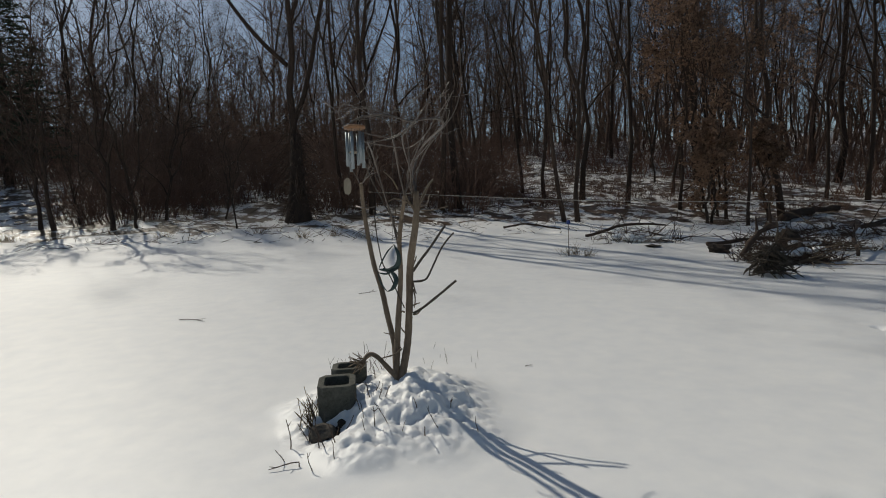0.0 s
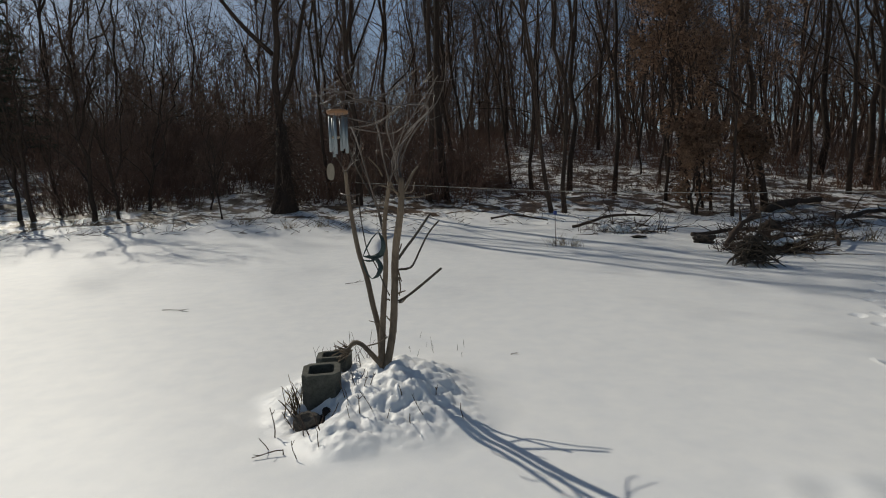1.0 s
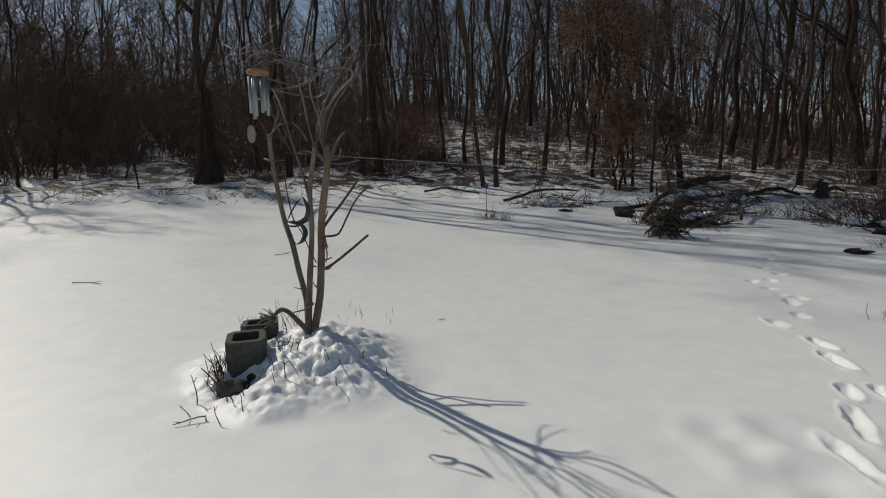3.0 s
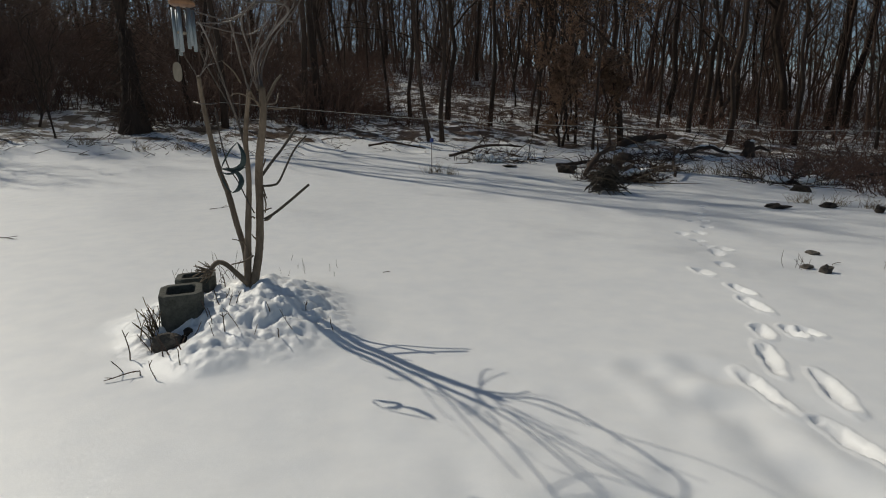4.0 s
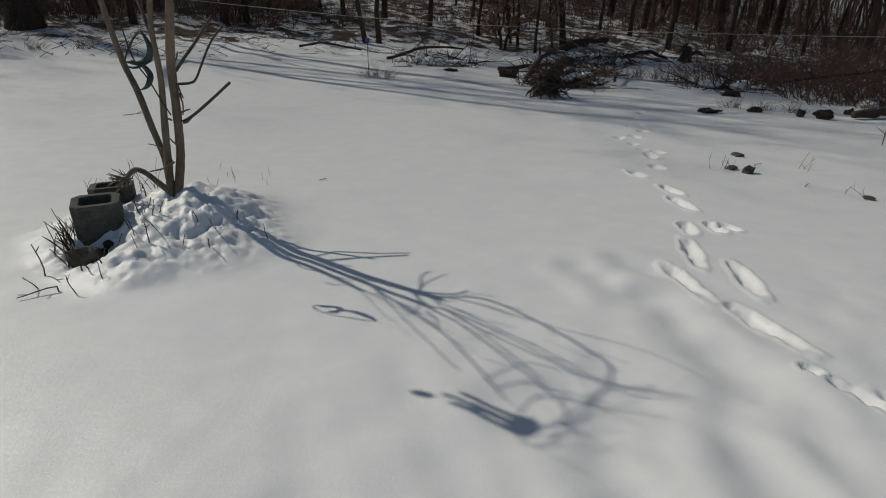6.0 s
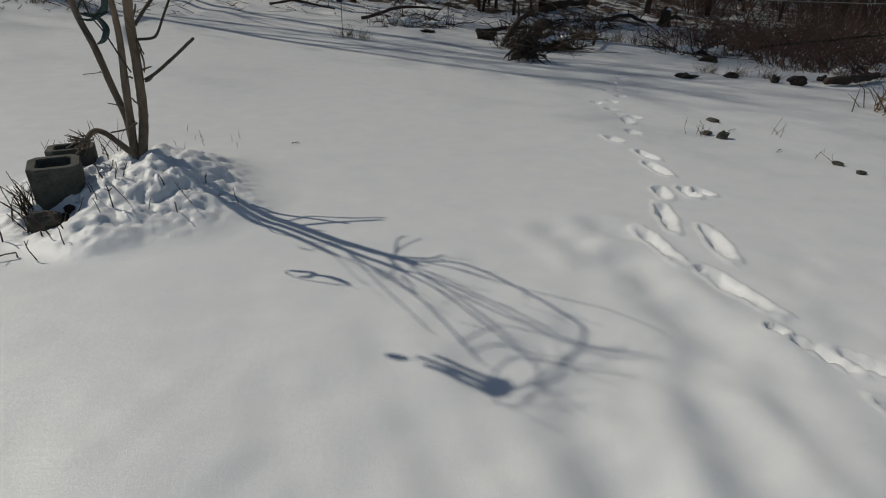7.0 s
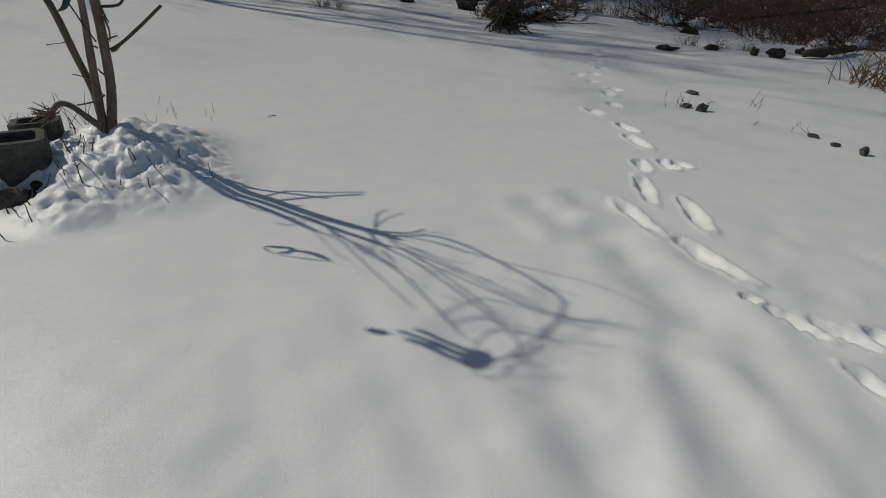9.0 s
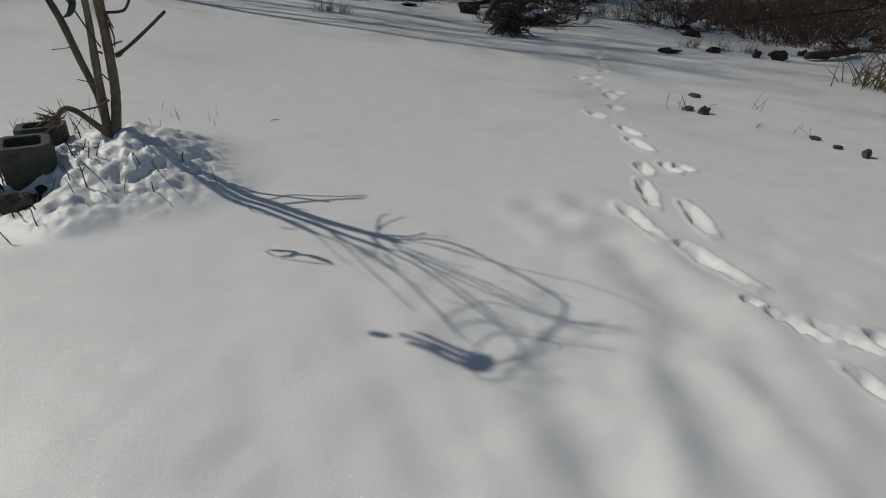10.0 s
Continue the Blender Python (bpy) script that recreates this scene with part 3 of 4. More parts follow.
put_copies(leafy_sapling(61, 6.5), [(8.9, 16.3, 10, 1.0, 0, 0), (8.3, 18.2, 120, 1.15, 0, 0), (9.8, 19.0, 200, 1.1, 3, 0)])
put_copies(leafy_sapling(62, 3.4), [(7.6, 14.9, 70, 0.9, 0, 0), (9.6, 15.4, 150, 1.0, 0, 0), (8.2, 15.8, 300, 1.0, 0, 0)])


def conifer(seed, height):
    r = random.Random(seed)
    trunk, needles = Shape(), Shape()
    trunk.tube([(0, 0, -0.2), (0, 0, height * 0.5), (0, 0, height)], [0.17, 0.10, 0.02], 8)
    z = 1.0
    while z < height - 0.1:
        reach = (1 - z / height) ** 0.8 * height * 0.34 + 0.12
        n = r.randrange(5, 8)
        for k in range(n):
            w = 6.28 * k / n + r.uniform(-0.3, 0.3)
            d = Vector((math.cos(w), math.sin(w), 0.12))
            L = reach * r.uniform(0.7, 1.1)
            end = Vector((0, 0, z)) + d * L + Vector((0, 0, -0.10 * L + 0.05))
            trunk.tube([(0, 0, z), Vector((0, 0, z)) + d * L * 0.6, end], [0.02, 0.013, 0.005], 4, cap=False)
            for j in range(int(46 * L) + 8):
                t = r.uniform(0.2, 1.0)
                p = Vector((0, 0, z)).lerp(end, t)
                e = (d + Vector((r.gauss(0, 0.7), r.gauss(0, 0.7), r.gauss(0.0, 0.35)))).normalized()
                needles.leaf(p, e, Vector((r.gauss(0, 1), r.gauss(0, 1), 1)).normalized(), r.uniform(0.16, 0.32), r.uniform(0.03, 0.06))
        z += r.uniform(0.22, 0.36)
    root = tagged(new("conifer"), "dark green conifer among bare trees", "tree")
    part("trunk", trunk, BARK, root)
    part("needles", needles, NEEDLE, root, "dark green needles")
    root.matrix_basis = Matrix.Translation(on_ground(-18.4, 22.5, 0.1))


NEEDLE = two_tone("conifer_needles", (0.018, 0.030, 0.016), (0.05, 0.075, 0.04), 6, 0.8)
conifer(71, 8.8)

# litter of fallen sticks on the snow under the trees
sticks = Shape()
rs = random.Random(81)
for i in range(4200):
    a, d = radians(rs.uniform(-48, 74)), 10 + 22 * rs.random() ** 1.3
    x, y = d * math.sin(a), d * math.cos(a)
    if woods(x, y) < 0.3:
        continue
    p = on_ground(x, y)
    w, L = rs.uniform(0, 6.28), rs.uniform(0.12, 0.30 + 0.5 * rs.random() ** 2)
    e = Vector((math.cos(w), math.sin(w), rs.uniform(0.0, 0.55)))
    m1 = p + e * L * 0.5
    sticks.tube([p, m1, m1 + (e + Vector((rs.gauss(0, 0.3), rs.gauss(0, 0.3), 0.0))) * L * 0.5], [0.0075, 0.006, 0.003], 3, cap=False)
tagged(part("fallen_sticks", sticks, TWIG), "dark fallen sticks scattered on woodland snow", "sticks", kind="stuff")

# ---- the yard tree ----
LIGHT_BARK = two_tone("pale_bare_twig_bark", (0.060, 0.045, 0.036), (0.21, 0.165, 0.135), 16, 0.36, (1, 1, 0.4), 0.4, 0.003, vary=0.35)
DARK_BARK = two_tone("dark_cut_branch_bark", (0.035, 0.028, 0.022), (0.11, 0.09, 0.07), 16, 0.8, (1, 1, 0.4), 0.4, 0.003)
yard_tree = tagged(new("yard_tree"), "small pruned bare tree with looped bent branches in snow", "tree")


def limb(name, r0, r1, *ctrl):
    """One stem or branch of the yard tree through its bends, with knots along it."""
    n = 4 * len(ctrl)
    pts = curve_pts(ctrl, n)
    r = random.Random(name + str(ctrl[0]))
    big = name in ("stem", "root")
    rad = []
    for i in range(n):
        t = i / (n - 1)
        k = r0 + (r1 - r0) * t
        if big:
            k *= 1 + 0.05 * math.sin(9 * t + r0 * 900) + r.uniform(-0.05, 0.05) + 0.20 * math.exp(-t * 20)
        else:
            k *= 1 + r.uniform(-0.06, 0.06)
        rad.append(k)
    s = Shape()
    s.tube(pts, rad, 12 if big else 7)
    if not big and r0 < 0.012 and name == "branch":
        for j in range(6):
            i = r.randrange(2, n - 2)
            d = (pts[i + 1] - pts[i]).normalized()
            e = (d + Vector((r.gauss(0, 0.6), r.gauss(0, 0.6), r.gauss(0.25, 0.6)))).normalized()
            L = r.choice((0.02, 0.03, 0.06, 0.10, 0.16))
            q = pts[i] + e * L * 0.5
            s.tube([pts[i], q, q + (e + Vector((r.gauss(0, 0.3), r.gauss(0, 0.3), 0.15))).normalized() * L * 0.5], [min(rad[i] * 0.55, 0.003), min(rad[i] * 0.45, 0.0024), 0.0012], 4)
    mat = DARK_BARK if name in ("cut_branch", "dark_branch") else YARD_BARK if big or name == "stub" else LIGHT_BARK
    part("branch" if name == "dark_branch" else name, s, mat, yard_tree)


limb("stem", 0.0175, 0.0110, (-0.284, 2.846, 0.070), (-0.284, 2.846, 0.140), (-0.289, 2.884, 0.254), (-0.298, 2.909, 0.329), (-0.328, 2.937, 0.454), (-0.361, 2.968, 0.613), (-0.401, 2.997, 0.742), (-0.432, 3.029, 0.905), (-0.447, 3.018, 1.037), (-0.451, 2.984, 1.134), (-0.447, 2.939, 1.211))
limb("stem", 0.0200, 0.0085, (-0.281, 2.815, 0.067), (-0.281, 2.815, 0.137), (-0.272, 2.857, 0.309), (-0.257, 2.870, 0.497), (-0.239, 2.863, 0.688), (-0.234, 2.806, 0.879), (-0.216, 2.754, 0.998), (-0.198, 2.709, 1.074), (-0.188, 2.683, 1.131))
limb("stem", 0.0235, 0.0165, (-0.250, 2.805, 0.056), (-0.250, 2.805, 0.126), (-0.226, 2.843, 0.247), (-0.212, 2.869, 0.336), (-0.202, 2.878, 0.462), (-0.194, 2.877, 0.589), (-0.189, 2.863, 0.686), (-0.177, 2.820, 0.784), (-0.159, 2.776, 0.878), (-0.142, 2.752, 0.968), (-0.132, 2.738, 1.057), (-0.132, 2.735, 1.151))
limb("branch", 0.0064, 0.0032, (-0.239, 2.814, 0.848), (-0.262, 2.852, 0.954), (-0.276, 2.827, 1.029), (-0.297, 2.773, 1.123), (-0.321, 2.721, 1.242), (-0.332, 2.607, 1.328), (-0.328, 2.448, 1.355), (-0.312, 2.277, 1.352))
limb("dark_branch", 0.0036, 0.0022, (-0.244, 2.839, 0.923), (-0.286, 2.867, 1.032), (-0.322, 2.813, 1.119), (-0.347, 2.698, 1.194), (-0.354, 2.541, 1.254), (-0.347, 2.384, 1.296))
limb("dark_branch", 0.0034, 0.0034, (-0.381, 2.939, 1.061), (-0.371, 2.921, 0.940), (-0.355, 2.894, 0.846), (-0.334, 2.868, 0.759), (-0.292, 2.853, 0.684), (-0.258, 2.857, 0.595), (-0.224, 2.861, 0.514))
limb("branch", 0.0045, 0.0025, (-0.188, 2.683, 1.125), (-0.201, 2.658, 1.196), (-0.212, 2.642, 1.258), (-0.211, 2.506, 1.326), (-0.212, 2.389, 1.376), (-0.213, 2.312, 1.412), (-0.228, 2.253, 1.431), (-0.272, 2.224, 1.446), (-0.321, 2.203, 1.442), (-0.373, 2.181, 1.410))
limb("branch", 0.0037, 0.0016, (-0.188, 2.683, 1.125), (-0.167, 2.678, 1.208), (-0.155, 2.624, 1.296), (-0.154, 2.570, 1.387), (-0.169, 2.526, 1.475), (-0.159, 2.480, 1.529), (-0.091, 2.423, 1.569), (-0.019, 2.375, 1.611))
limb("branch", 0.0062, 0.0036, (-0.133, 2.743, 1.131), (-0.148, 2.811, 1.240), (-0.128, 2.847, 1.324), (-0.098, 2.831, 1.384), (-0.058, 2.733, 1.412), (-0.015, 2.593, 1.427), (0.016, 2.484, 1.438), (0.017, 2.435, 1.455), (-0.012, 2.395, 1.459), (-0.066, 2.324, 1.446), (-0.118, 2.273, 1.429), (-0.171, 2.233, 1.438), (-0.228, 2.214, 1.450), (-0.286, 2.204, 1.448))
limb("branch", 0.0045, 0.0014, (-0.127, 2.742, 1.116), (-0.132, 2.779, 1.213), (-0.104, 2.765, 1.300), (-0.062, 2.710, 1.368), (-0.007, 2.633, 1.424), (0.036, 2.586, 1.465), (0.073, 2.559, 1.513), (0.101, 2.504, 1.581), (0.111, 2.428, 1.652))
limb("branch", 0.0034, 0.0017, (-0.149, 2.724, 1.140), (-0.156, 2.700, 1.232), (-0.130, 2.624, 1.296), (-0.082, 2.506, 1.328), (-0.046, 2.408, 1.356), (-0.023, 2.330, 1.384), (0.003, 2.303, 1.428), (0.053, 2.279, 1.528))
limb("branch", 0.0034, 0.0019, (-0.154, 2.714, 1.146), (-0.170, 2.639, 1.222), (-0.140, 2.543, 1.274), (-0.106, 2.446, 1.327), (-0.075, 2.370, 1.387), (-0.061, 2.335, 1.463), (-0.033, 2.311, 1.542))
limb("branch", 0.0031, 0.0019, (-0.182, 2.694, 1.146), (-0.151, 2.638, 1.205), (-0.150, 2.522, 1.259), (-0.161, 2.405, 1.318), (-0.163, 2.308, 1.356), (-0.147, 2.250, 1.385), (-0.103, 2.212, 1.420))
limb("branch", 0.0030, 0.0022, (-0.347, 2.230, 1.389), (-0.296, 2.259, 1.377), (-0.248, 2.279, 1.369), (-0.210, 2.288, 1.367), (-0.158, 2.259, 1.383), (-0.104, 2.222, 1.420), (-0.066, 2.215, 1.464), (-0.034, 2.208, 1.515))
limb("branch", 0.0028, 0.0021, (-0.324, 2.328, 1.356), (-0.259, 2.348, 1.362), (-0.199, 2.329, 1.370), (-0.134, 2.281, 1.400), (-0.093, 2.252, 1.427))
limb("branch", 0.0029, 0.0019, (-0.337, 2.368, 1.360), (-0.282, 2.388, 1.351), (-0.211, 2.397, 1.339), (-0.144, 2.396, 1.332), (-0.091, 2.368, 1.357), (-0.053, 2.340, 1.392), (-0.021, 2.324, 1.442), (0.020, 2.307, 1.491), (0.069, 2.292, 1.559))
limb("branch", 0.0027, 0.0016, (-0.380, 2.181, 1.405), (-0.351, 2.192, 1.427), (-0.299, 2.214, 1.443), (-0.241, 2.255, 1.461), (-0.188, 2.317, 1.488), (-0.151, 2.368, 1.509), (-0.096, 2.402, 1.554), (-0.022, 2.426, 1.623))
limb("branch", 0.0026, 0.0019, (-0.387, 2.191, 1.402), (-0.405, 2.173, 1.432), (-0.409, 2.164, 1.458), (-0.395, 2.166, 1.483), (-0.366, 2.176, 1.487), (-0.337, 2.196, 1.476), (-0.276, 2.226, 1.475), (-0.208, 2.254, 1.450), (-0.125, 2.273, 1.432))
limb("branch", 0.0021, 0.0014, (-0.402, 2.165, 1.463), (-0.367, 2.176, 1.475), (-0.336, 2.185, 1.471), (-0.375, 2.195, 1.461), (-0.395, 2.193, 1.431), (-0.386, 2.191, 1.405))
limb("branch", 0.0019, 0.0012, (-0.345, 2.186, 1.479), (-0.307, 2.196, 1.479), (-0.265, 2.215, 1.468), (-0.182, 2.235, 1.464), (0.047, 2.307, 1.485))
limb("branch", 0.0019, 0.0011, (-0.019, 2.308, 1.507), (0.017, 2.290, 1.541), (0.049, 2.282, 1.562))
limb("branch", 0.0017, 0.0011, (0.002, 2.431, 1.399), (0.023, 2.441, 1.399), (0.044, 2.451, 1.395))
limb("cut_branch", 0.0085, 0.0068, (-0.170, 2.865, 0.716), (-0.126, 2.909, 0.774), (-0.070, 2.954, 0.842), (0.014, 3.022, 0.957))
limb("cut_branch", 0.0066, 0.0048, (-0.176, 2.881, 0.655), (-0.120, 2.901, 0.657), (-0.091, 2.923, 0.675), (-0.051, 2.948, 0.752), (-0.010, 2.973, 0.829), (0.028, 2.997, 0.879), (0.065, 3.009, 0.916))
limb("cut_branch", 0.0085, 0.0066, (-0.176, 2.879, 0.477), (-0.123, 2.861, 0.510), (-0.036, 2.826, 0.580), (0.064, 2.782, 0.666))
limb("stub", 0.0050, 0.0028, (-0.172, 2.861, 0.654), (-0.163, 2.848, 0.618), (-0.154, 2.837, 0.594))
limb("stub", 0.0050, 0.0028, (-0.170, 2.858, 0.617), (-0.162, 2.845, 0.562), (-0.169, 2.841, 0.515))
limb("stub", 0.0050, 0.0028, (-0.177, 2.872, 0.523), (-0.155, 2.873, 0.532), (-0.136, 2.873, 0.537))
limb("stub", 0.0050, 0.0028, (-0.175, 2.869, 0.472), (-0.155, 2.849, 0.479), (-0.136, 2.840, 0.496))
limb("stub", 0.0050, 0.0028, (-0.167, 2.838, 0.751), (-0.153, 2.840, 0.781), (-0.147, 2.841, 0.802))
limb("stub", 0.0050, 0.0028, (-0.223, 2.862, 0.370), (-0.239, 2.873, 0.384), (-0.248, 2.874, 0.400))
limb("stub", 0.0050, 0.0028, (-0.225, 2.860, 0.489), (-0.236, 2.850, 0.497), (-0.245, 2.839, 0.484))
limb("root", 0.0150, 0.0115, (-0.283, 2.806, 0.152), (-0.314, 2.818, 0.178), (-0.349, 2.831, 0.214), (-0.383, 2.843, 0.246), (-0.419, 2.854, 0.260), (-0.446, 2.843, 0.248), (-0.462, 2.822, 0.226))
limb("stub", 0.0052, 0.0033, (-0.245, 2.826, 0.291), (-0.283, 2.755, 0.280), (-0.334, 2.675, 0.286))
limb("stub", 0.0034, 0.0022, (-0.252, 2.836, 0.295), (-0.279, 2.811, 0.359), (-0.304, 2.792, 0.383), (-0.336, 2.783, 0.395))
limb("stub", 0.0085, 0.0050, (-0.133, 2.738, 1.051), (-0.092, 2.753, 1.130), (-0.067, 2.777, 1.181), (-0.042, 2.809, 1.212))
limb("stub", 0.0045, 0.0030, (-0.129, 2.739, 1.069), (-0.102, 2.830, 1.075), (-0.077, 2.911, 1.088), (-0.067, 2.974, 1.137))
limb("stub", 0.0036, 0.0026, (-0.124, 2.738, 1.051), (-0.051, 2.808, 1.049), (0.036, 2.869, 1.068))
limb("stub", 0.0060, 0.0035, (-0.144, 2.738, 1.052), (-0.165, 2.710, 1.087), (-0.183, 2.693, 1.128), (-0.192, 2.675, 1.160))
limb("stub", 0.0036, 0.0024, (-0.143, 2.729, 1.069), (-0.191, 2.671, 1.099), (-0.236, 2.632, 1.111), (-0.263, 2.611, 1.097))
limb("stub", 0.0050, 0.0030, (-0.150, 2.733, 1.131), (-0.158, 2.747, 1.182), (-0.145, 2.760, 1.221))
limb("stub", 0.0040, 0.0026, (-0.221, 2.675, 1.160), (-0.244, 2.638, 1.208), (-0.286, 2.621, 1.250))
limb("branch", 0.0026, 0.0011, (-0.444, 2.939, 1.205), (-0.412, 2.902, 1.255), (-0.392, 2.865, 1.294), (-0.373, 2.808, 1.337), (-0.381, 2.730, 1.381), (-0.344, 2.691, 1.386))
limb("branch", 0.0022, 0.0011, (-0.451, 2.939, 1.205), (-0.465, 2.882, 1.249), (-0.478, 2.824, 1.288), (-0.478, 2.767, 1.336))
limb("branch", 0.0021, 0.0011, (-0.441, 2.939, 1.211), (-0.388, 2.821, 1.242), (-0.347, 2.742, 1.253))
limb("branch", 0.0020, 0.0010, (-0.393, 2.864, 1.282), (-0.371, 2.826, 1.314), (-0.382, 2.807, 1.334), (-0.407, 2.807, 1.335))
limb("wire_band", 0.0036, 0.0030, (-0.483, 2.951, 1.086), (-0.446, 2.910, 1.075), (-0.408, 2.910, 1.074), (-0.374, 2.940, 1.079))

# frayed end of the broken root sucker
fray = Shape()
rf = random.Random(91)
for i in range(26):
    p = Vector((-0.466, 2.821, 0.223)) + Vector((rf.gauss(0, 0.012), rf.gauss(0, 0.012), rf.gauss(0, 0.010)))
    e = Vector((-0.7 + rf.gauss(0, 0.4), -0.1 + rf.gauss(0, 0.4), -0.25 + rf.gauss(0, 0.5))).normalized()
    fray.tube([p, p + e * rf.uniform(0.03, 0.09)], [0.004, 0.002], 4)
part("frayed_end", fray, YARD_BARK, yard_tree)

# ---- wind chime ----
ALU = two_tone("brushed_aluminium", (0.20, 0.235, 0.25), (0.33, 0.37, 0.39), 30, 0.5, (1, 1, 0.05), 0.1, 0.001, metal=0.75, vary=0.1)
CHIME_WOOD = two_tone("orange_brown_wood", (0.22, 0.10, 0.045), (0.48, 0.25, 0.12), 30, 0.55, (1, 0.2, 1), 0.2, 0.002)
PALE_WOOD = two_tone("pale_wood", (0.30, 0.24, 0.17), (0.52, 0.44, 0.33), 40, 0.6, (1, 1, 0.2), 0.2, 0.002)
CORD = two_tone("cord", (0.10, 0.09, 0.08), (0.2, 0.18, 0.16), 60, 0.9)


def lathe(rings, sides=20):
    """Rings of radius and height, closed at both ends."""
    s = Shape()
    for r, z in rings:
        for k in range(sides):
            w = 2 * math.pi * k / sides
            s.v.append(Vector((r * math.cos(w), r * math.sin(w), z)))
    for i in range(len(rings) - 1):
        for k in range(sides):
            a, b = i * sides + k, i * sides + (k + 1) % sides
            s.f.append((a, b, b + sides, a + sides))
    s.f.append(tuple(range(sides - 1, -1, -1)))
    s.f.append(tuple((len(rings) - 1) * sides + k for k in range(sides)))
    return s


chime = tagged(new("wind_chime"), "wind chime with silver tubes under an orange wooden disc", "wind chime")
chime.location = (-0.353, 2.200, 1.398)
chime.scale = (0.89, 0.89, 0.89)
part("top_disc", lathe([(0.044, -0.008), (0.050, -0.005), (0.050, 0.005), (0.044, 0.008)]), CHIME_WOOD, chime)
tube_len = (0.165, 0.150, 0.180, 0.158, 0.172, 0.147)
for i, L in enumerate(tube_len):
    w = 2 * math.pi * (i + 0.3) / 6
    x, y = 0.037 * math.cos(w), 0.037 * math.sin(w)
    t = part("tube", lathe([(0.0055, -L - 0.022), (0.0075, -L - 0.022), (0.0075, -0.022), (0.0055, -0.022)], 12), ALU, chime)
    t.location = (x, y, 0)
    c = Shape()
    c.tube([(0, 0, -0.03), (0, 0, -0.006)], [0.0009, 0.0009], 4)
    part("cord", c, CORD, t)
c = Shape()
c.tube([(0, 0, -0.006), (-0.012, 0, -0.12), (-0.04, 0, -0.24)], [0.0011] * 3, 4)
part("cord", c, CORD, chime)
clap = part("clapper", lathe([(0.018, -0.004), (0.021, 0), (0.018, 0.004)], 16), PALE_WOOD, chime)
clap.location = (-0.012, 0.0, -0.115)
pad = Shape()
for side in (-1, 1):
    for k in range(20):
        w = 2 * math.pi * k / 20
        pad.v.append(Vector((0.0175 * math.copysign(abs(math.cos(w)) ** 0.8, math.cos(w)), side * 0.003, 0.039 * math.copysign(abs(math.sin(w)) ** 0.8, math.sin(w)))))
for k in range(20):
    pad.f.append((k, (k + 1) % 20, 20 + (k + 1) % 20, 20 + k))
pad.f += [tuple(range(19, -1, -1)), tuple(range(20, 40))]
pd = part("wind_paddle", pad, PALE_WOOD, chime, "pale oval wooden paddle", smooth=False)
pd.location = (-0.044, 0.002, -0.272)
hook = Shape()
hook.tube(curve_pts([(0, 0, 0.006), (-0.012, 0.01, 0.035), (-0.004, 0.02, 0.062), (0.012, 0.03, 0.068)], 10), [0.0012] * 10, 4)
part("hanger", hook, CORD, chime)

# ---- twisted garden ornament ----
PATINA = two_tone("dark_green_painted_metal", (0.022, 0.040, 0.040), (0.07, 0.105, 0.10), 25, 0.45, metal=0.4)


def ribbon(ctrl, width, side, twist):
    """A bent strip of sheet metal that narrows to points."""
    s, n = Shape(), 22
    pts = curve_pts(ctrl, n)
    for i, p in enumerate(pts):
        t = i / (n - 1)
        d = (pts[min(i + 1, n - 1)] - pts[max(i - 1, 0)]).normalized()
        a = Matrix.Rotation(twist * (t - 0.5), 3, d) @ Vector(side).cross(d).normalized()
        b = d.cross(a)
        w = width * (0.10 + math.sin(math.pi * t) ** 0.7) * 0.5
        for u, v in ((-1, -1), (1, -1), (1, 1), (-1, 1)):
            s.v.append(p + a * w * u + b * 0.0012 * v)
    for i in range(n - 1):
        for k in range(4):
            q = i * 4
            s.f.append((q + k, q + (k + 1) % 4, q + 4 + (k + 1) % 4, q + 4 + k))
    s.f += [(3, 2, 1, 0), tuple((n - 1) * 4 + k for k in range(4))]
    return s


ornament = tagged(new("garden_spinner"), "dark green twisted metal spinner hung in the tree", "ornament")
ORN = Vector((-0.257, 2.431, 0.773))
ornament.location = ORN
ornament.scale = (0.95, 0.95, 0.95)
part("upper_blade", ribbon([(0.03, 0.0, 0.125), (0.052, -0.01, 0.07), (0.042, 0.0, 0.02), (0.0, 0.015, -0.002), (-0.05, 0.0, 0.005)], 0.023, (0, 1, 0.15), 1.6), PATINA, ornament)
part("lower_blade", ribbon([(-0.028, 0.0, 0.01), (0.012, 0.012, -0.012), (0.034, 0.0, -0.05), (0.018, -0.01, -0.09), (-0.010, 0.0, -0.108)], 0.022, (0, 1, 0.15), -1.6), PATINA, ornament)
part("rim_wire", ribbon([(0.03, 0.0, 0.125), (-0.004, 0.0, 0.09), (-0.034, 0.0, 0.04), (-0.05, 0.0, 0.005)], 0.007, (0, 1, 0), 0.5), PATINA, ornament)
part("lower_rim_wire", ribbon([(-0.055, 0.0, -0.012), (-0.048, 0.01, -0.05), (-0.030, 0.0, -0.085), (-0.010, 0.0, -0.108)], 0.007, (0, 1, 0), 0.5), PATINA, ornament)
hang = Shape()
hang.tube([(0.025, 0.0, 0.12), (0.028, -0.01, 0.35), (0.048, -0.036, 0.596)], [0.0007] * 3, 4)
part("cord", hang, CORD, ornament, "thin dark hanging cord")
part("cross_bar", ribbon([(-0.055, 0.0, -0.012), (-0.01, 0.0, -0.018), (0.06, 0.0, 0.012)], 0.009, (0, 1, 0), 0.5), PATINA, ornament)

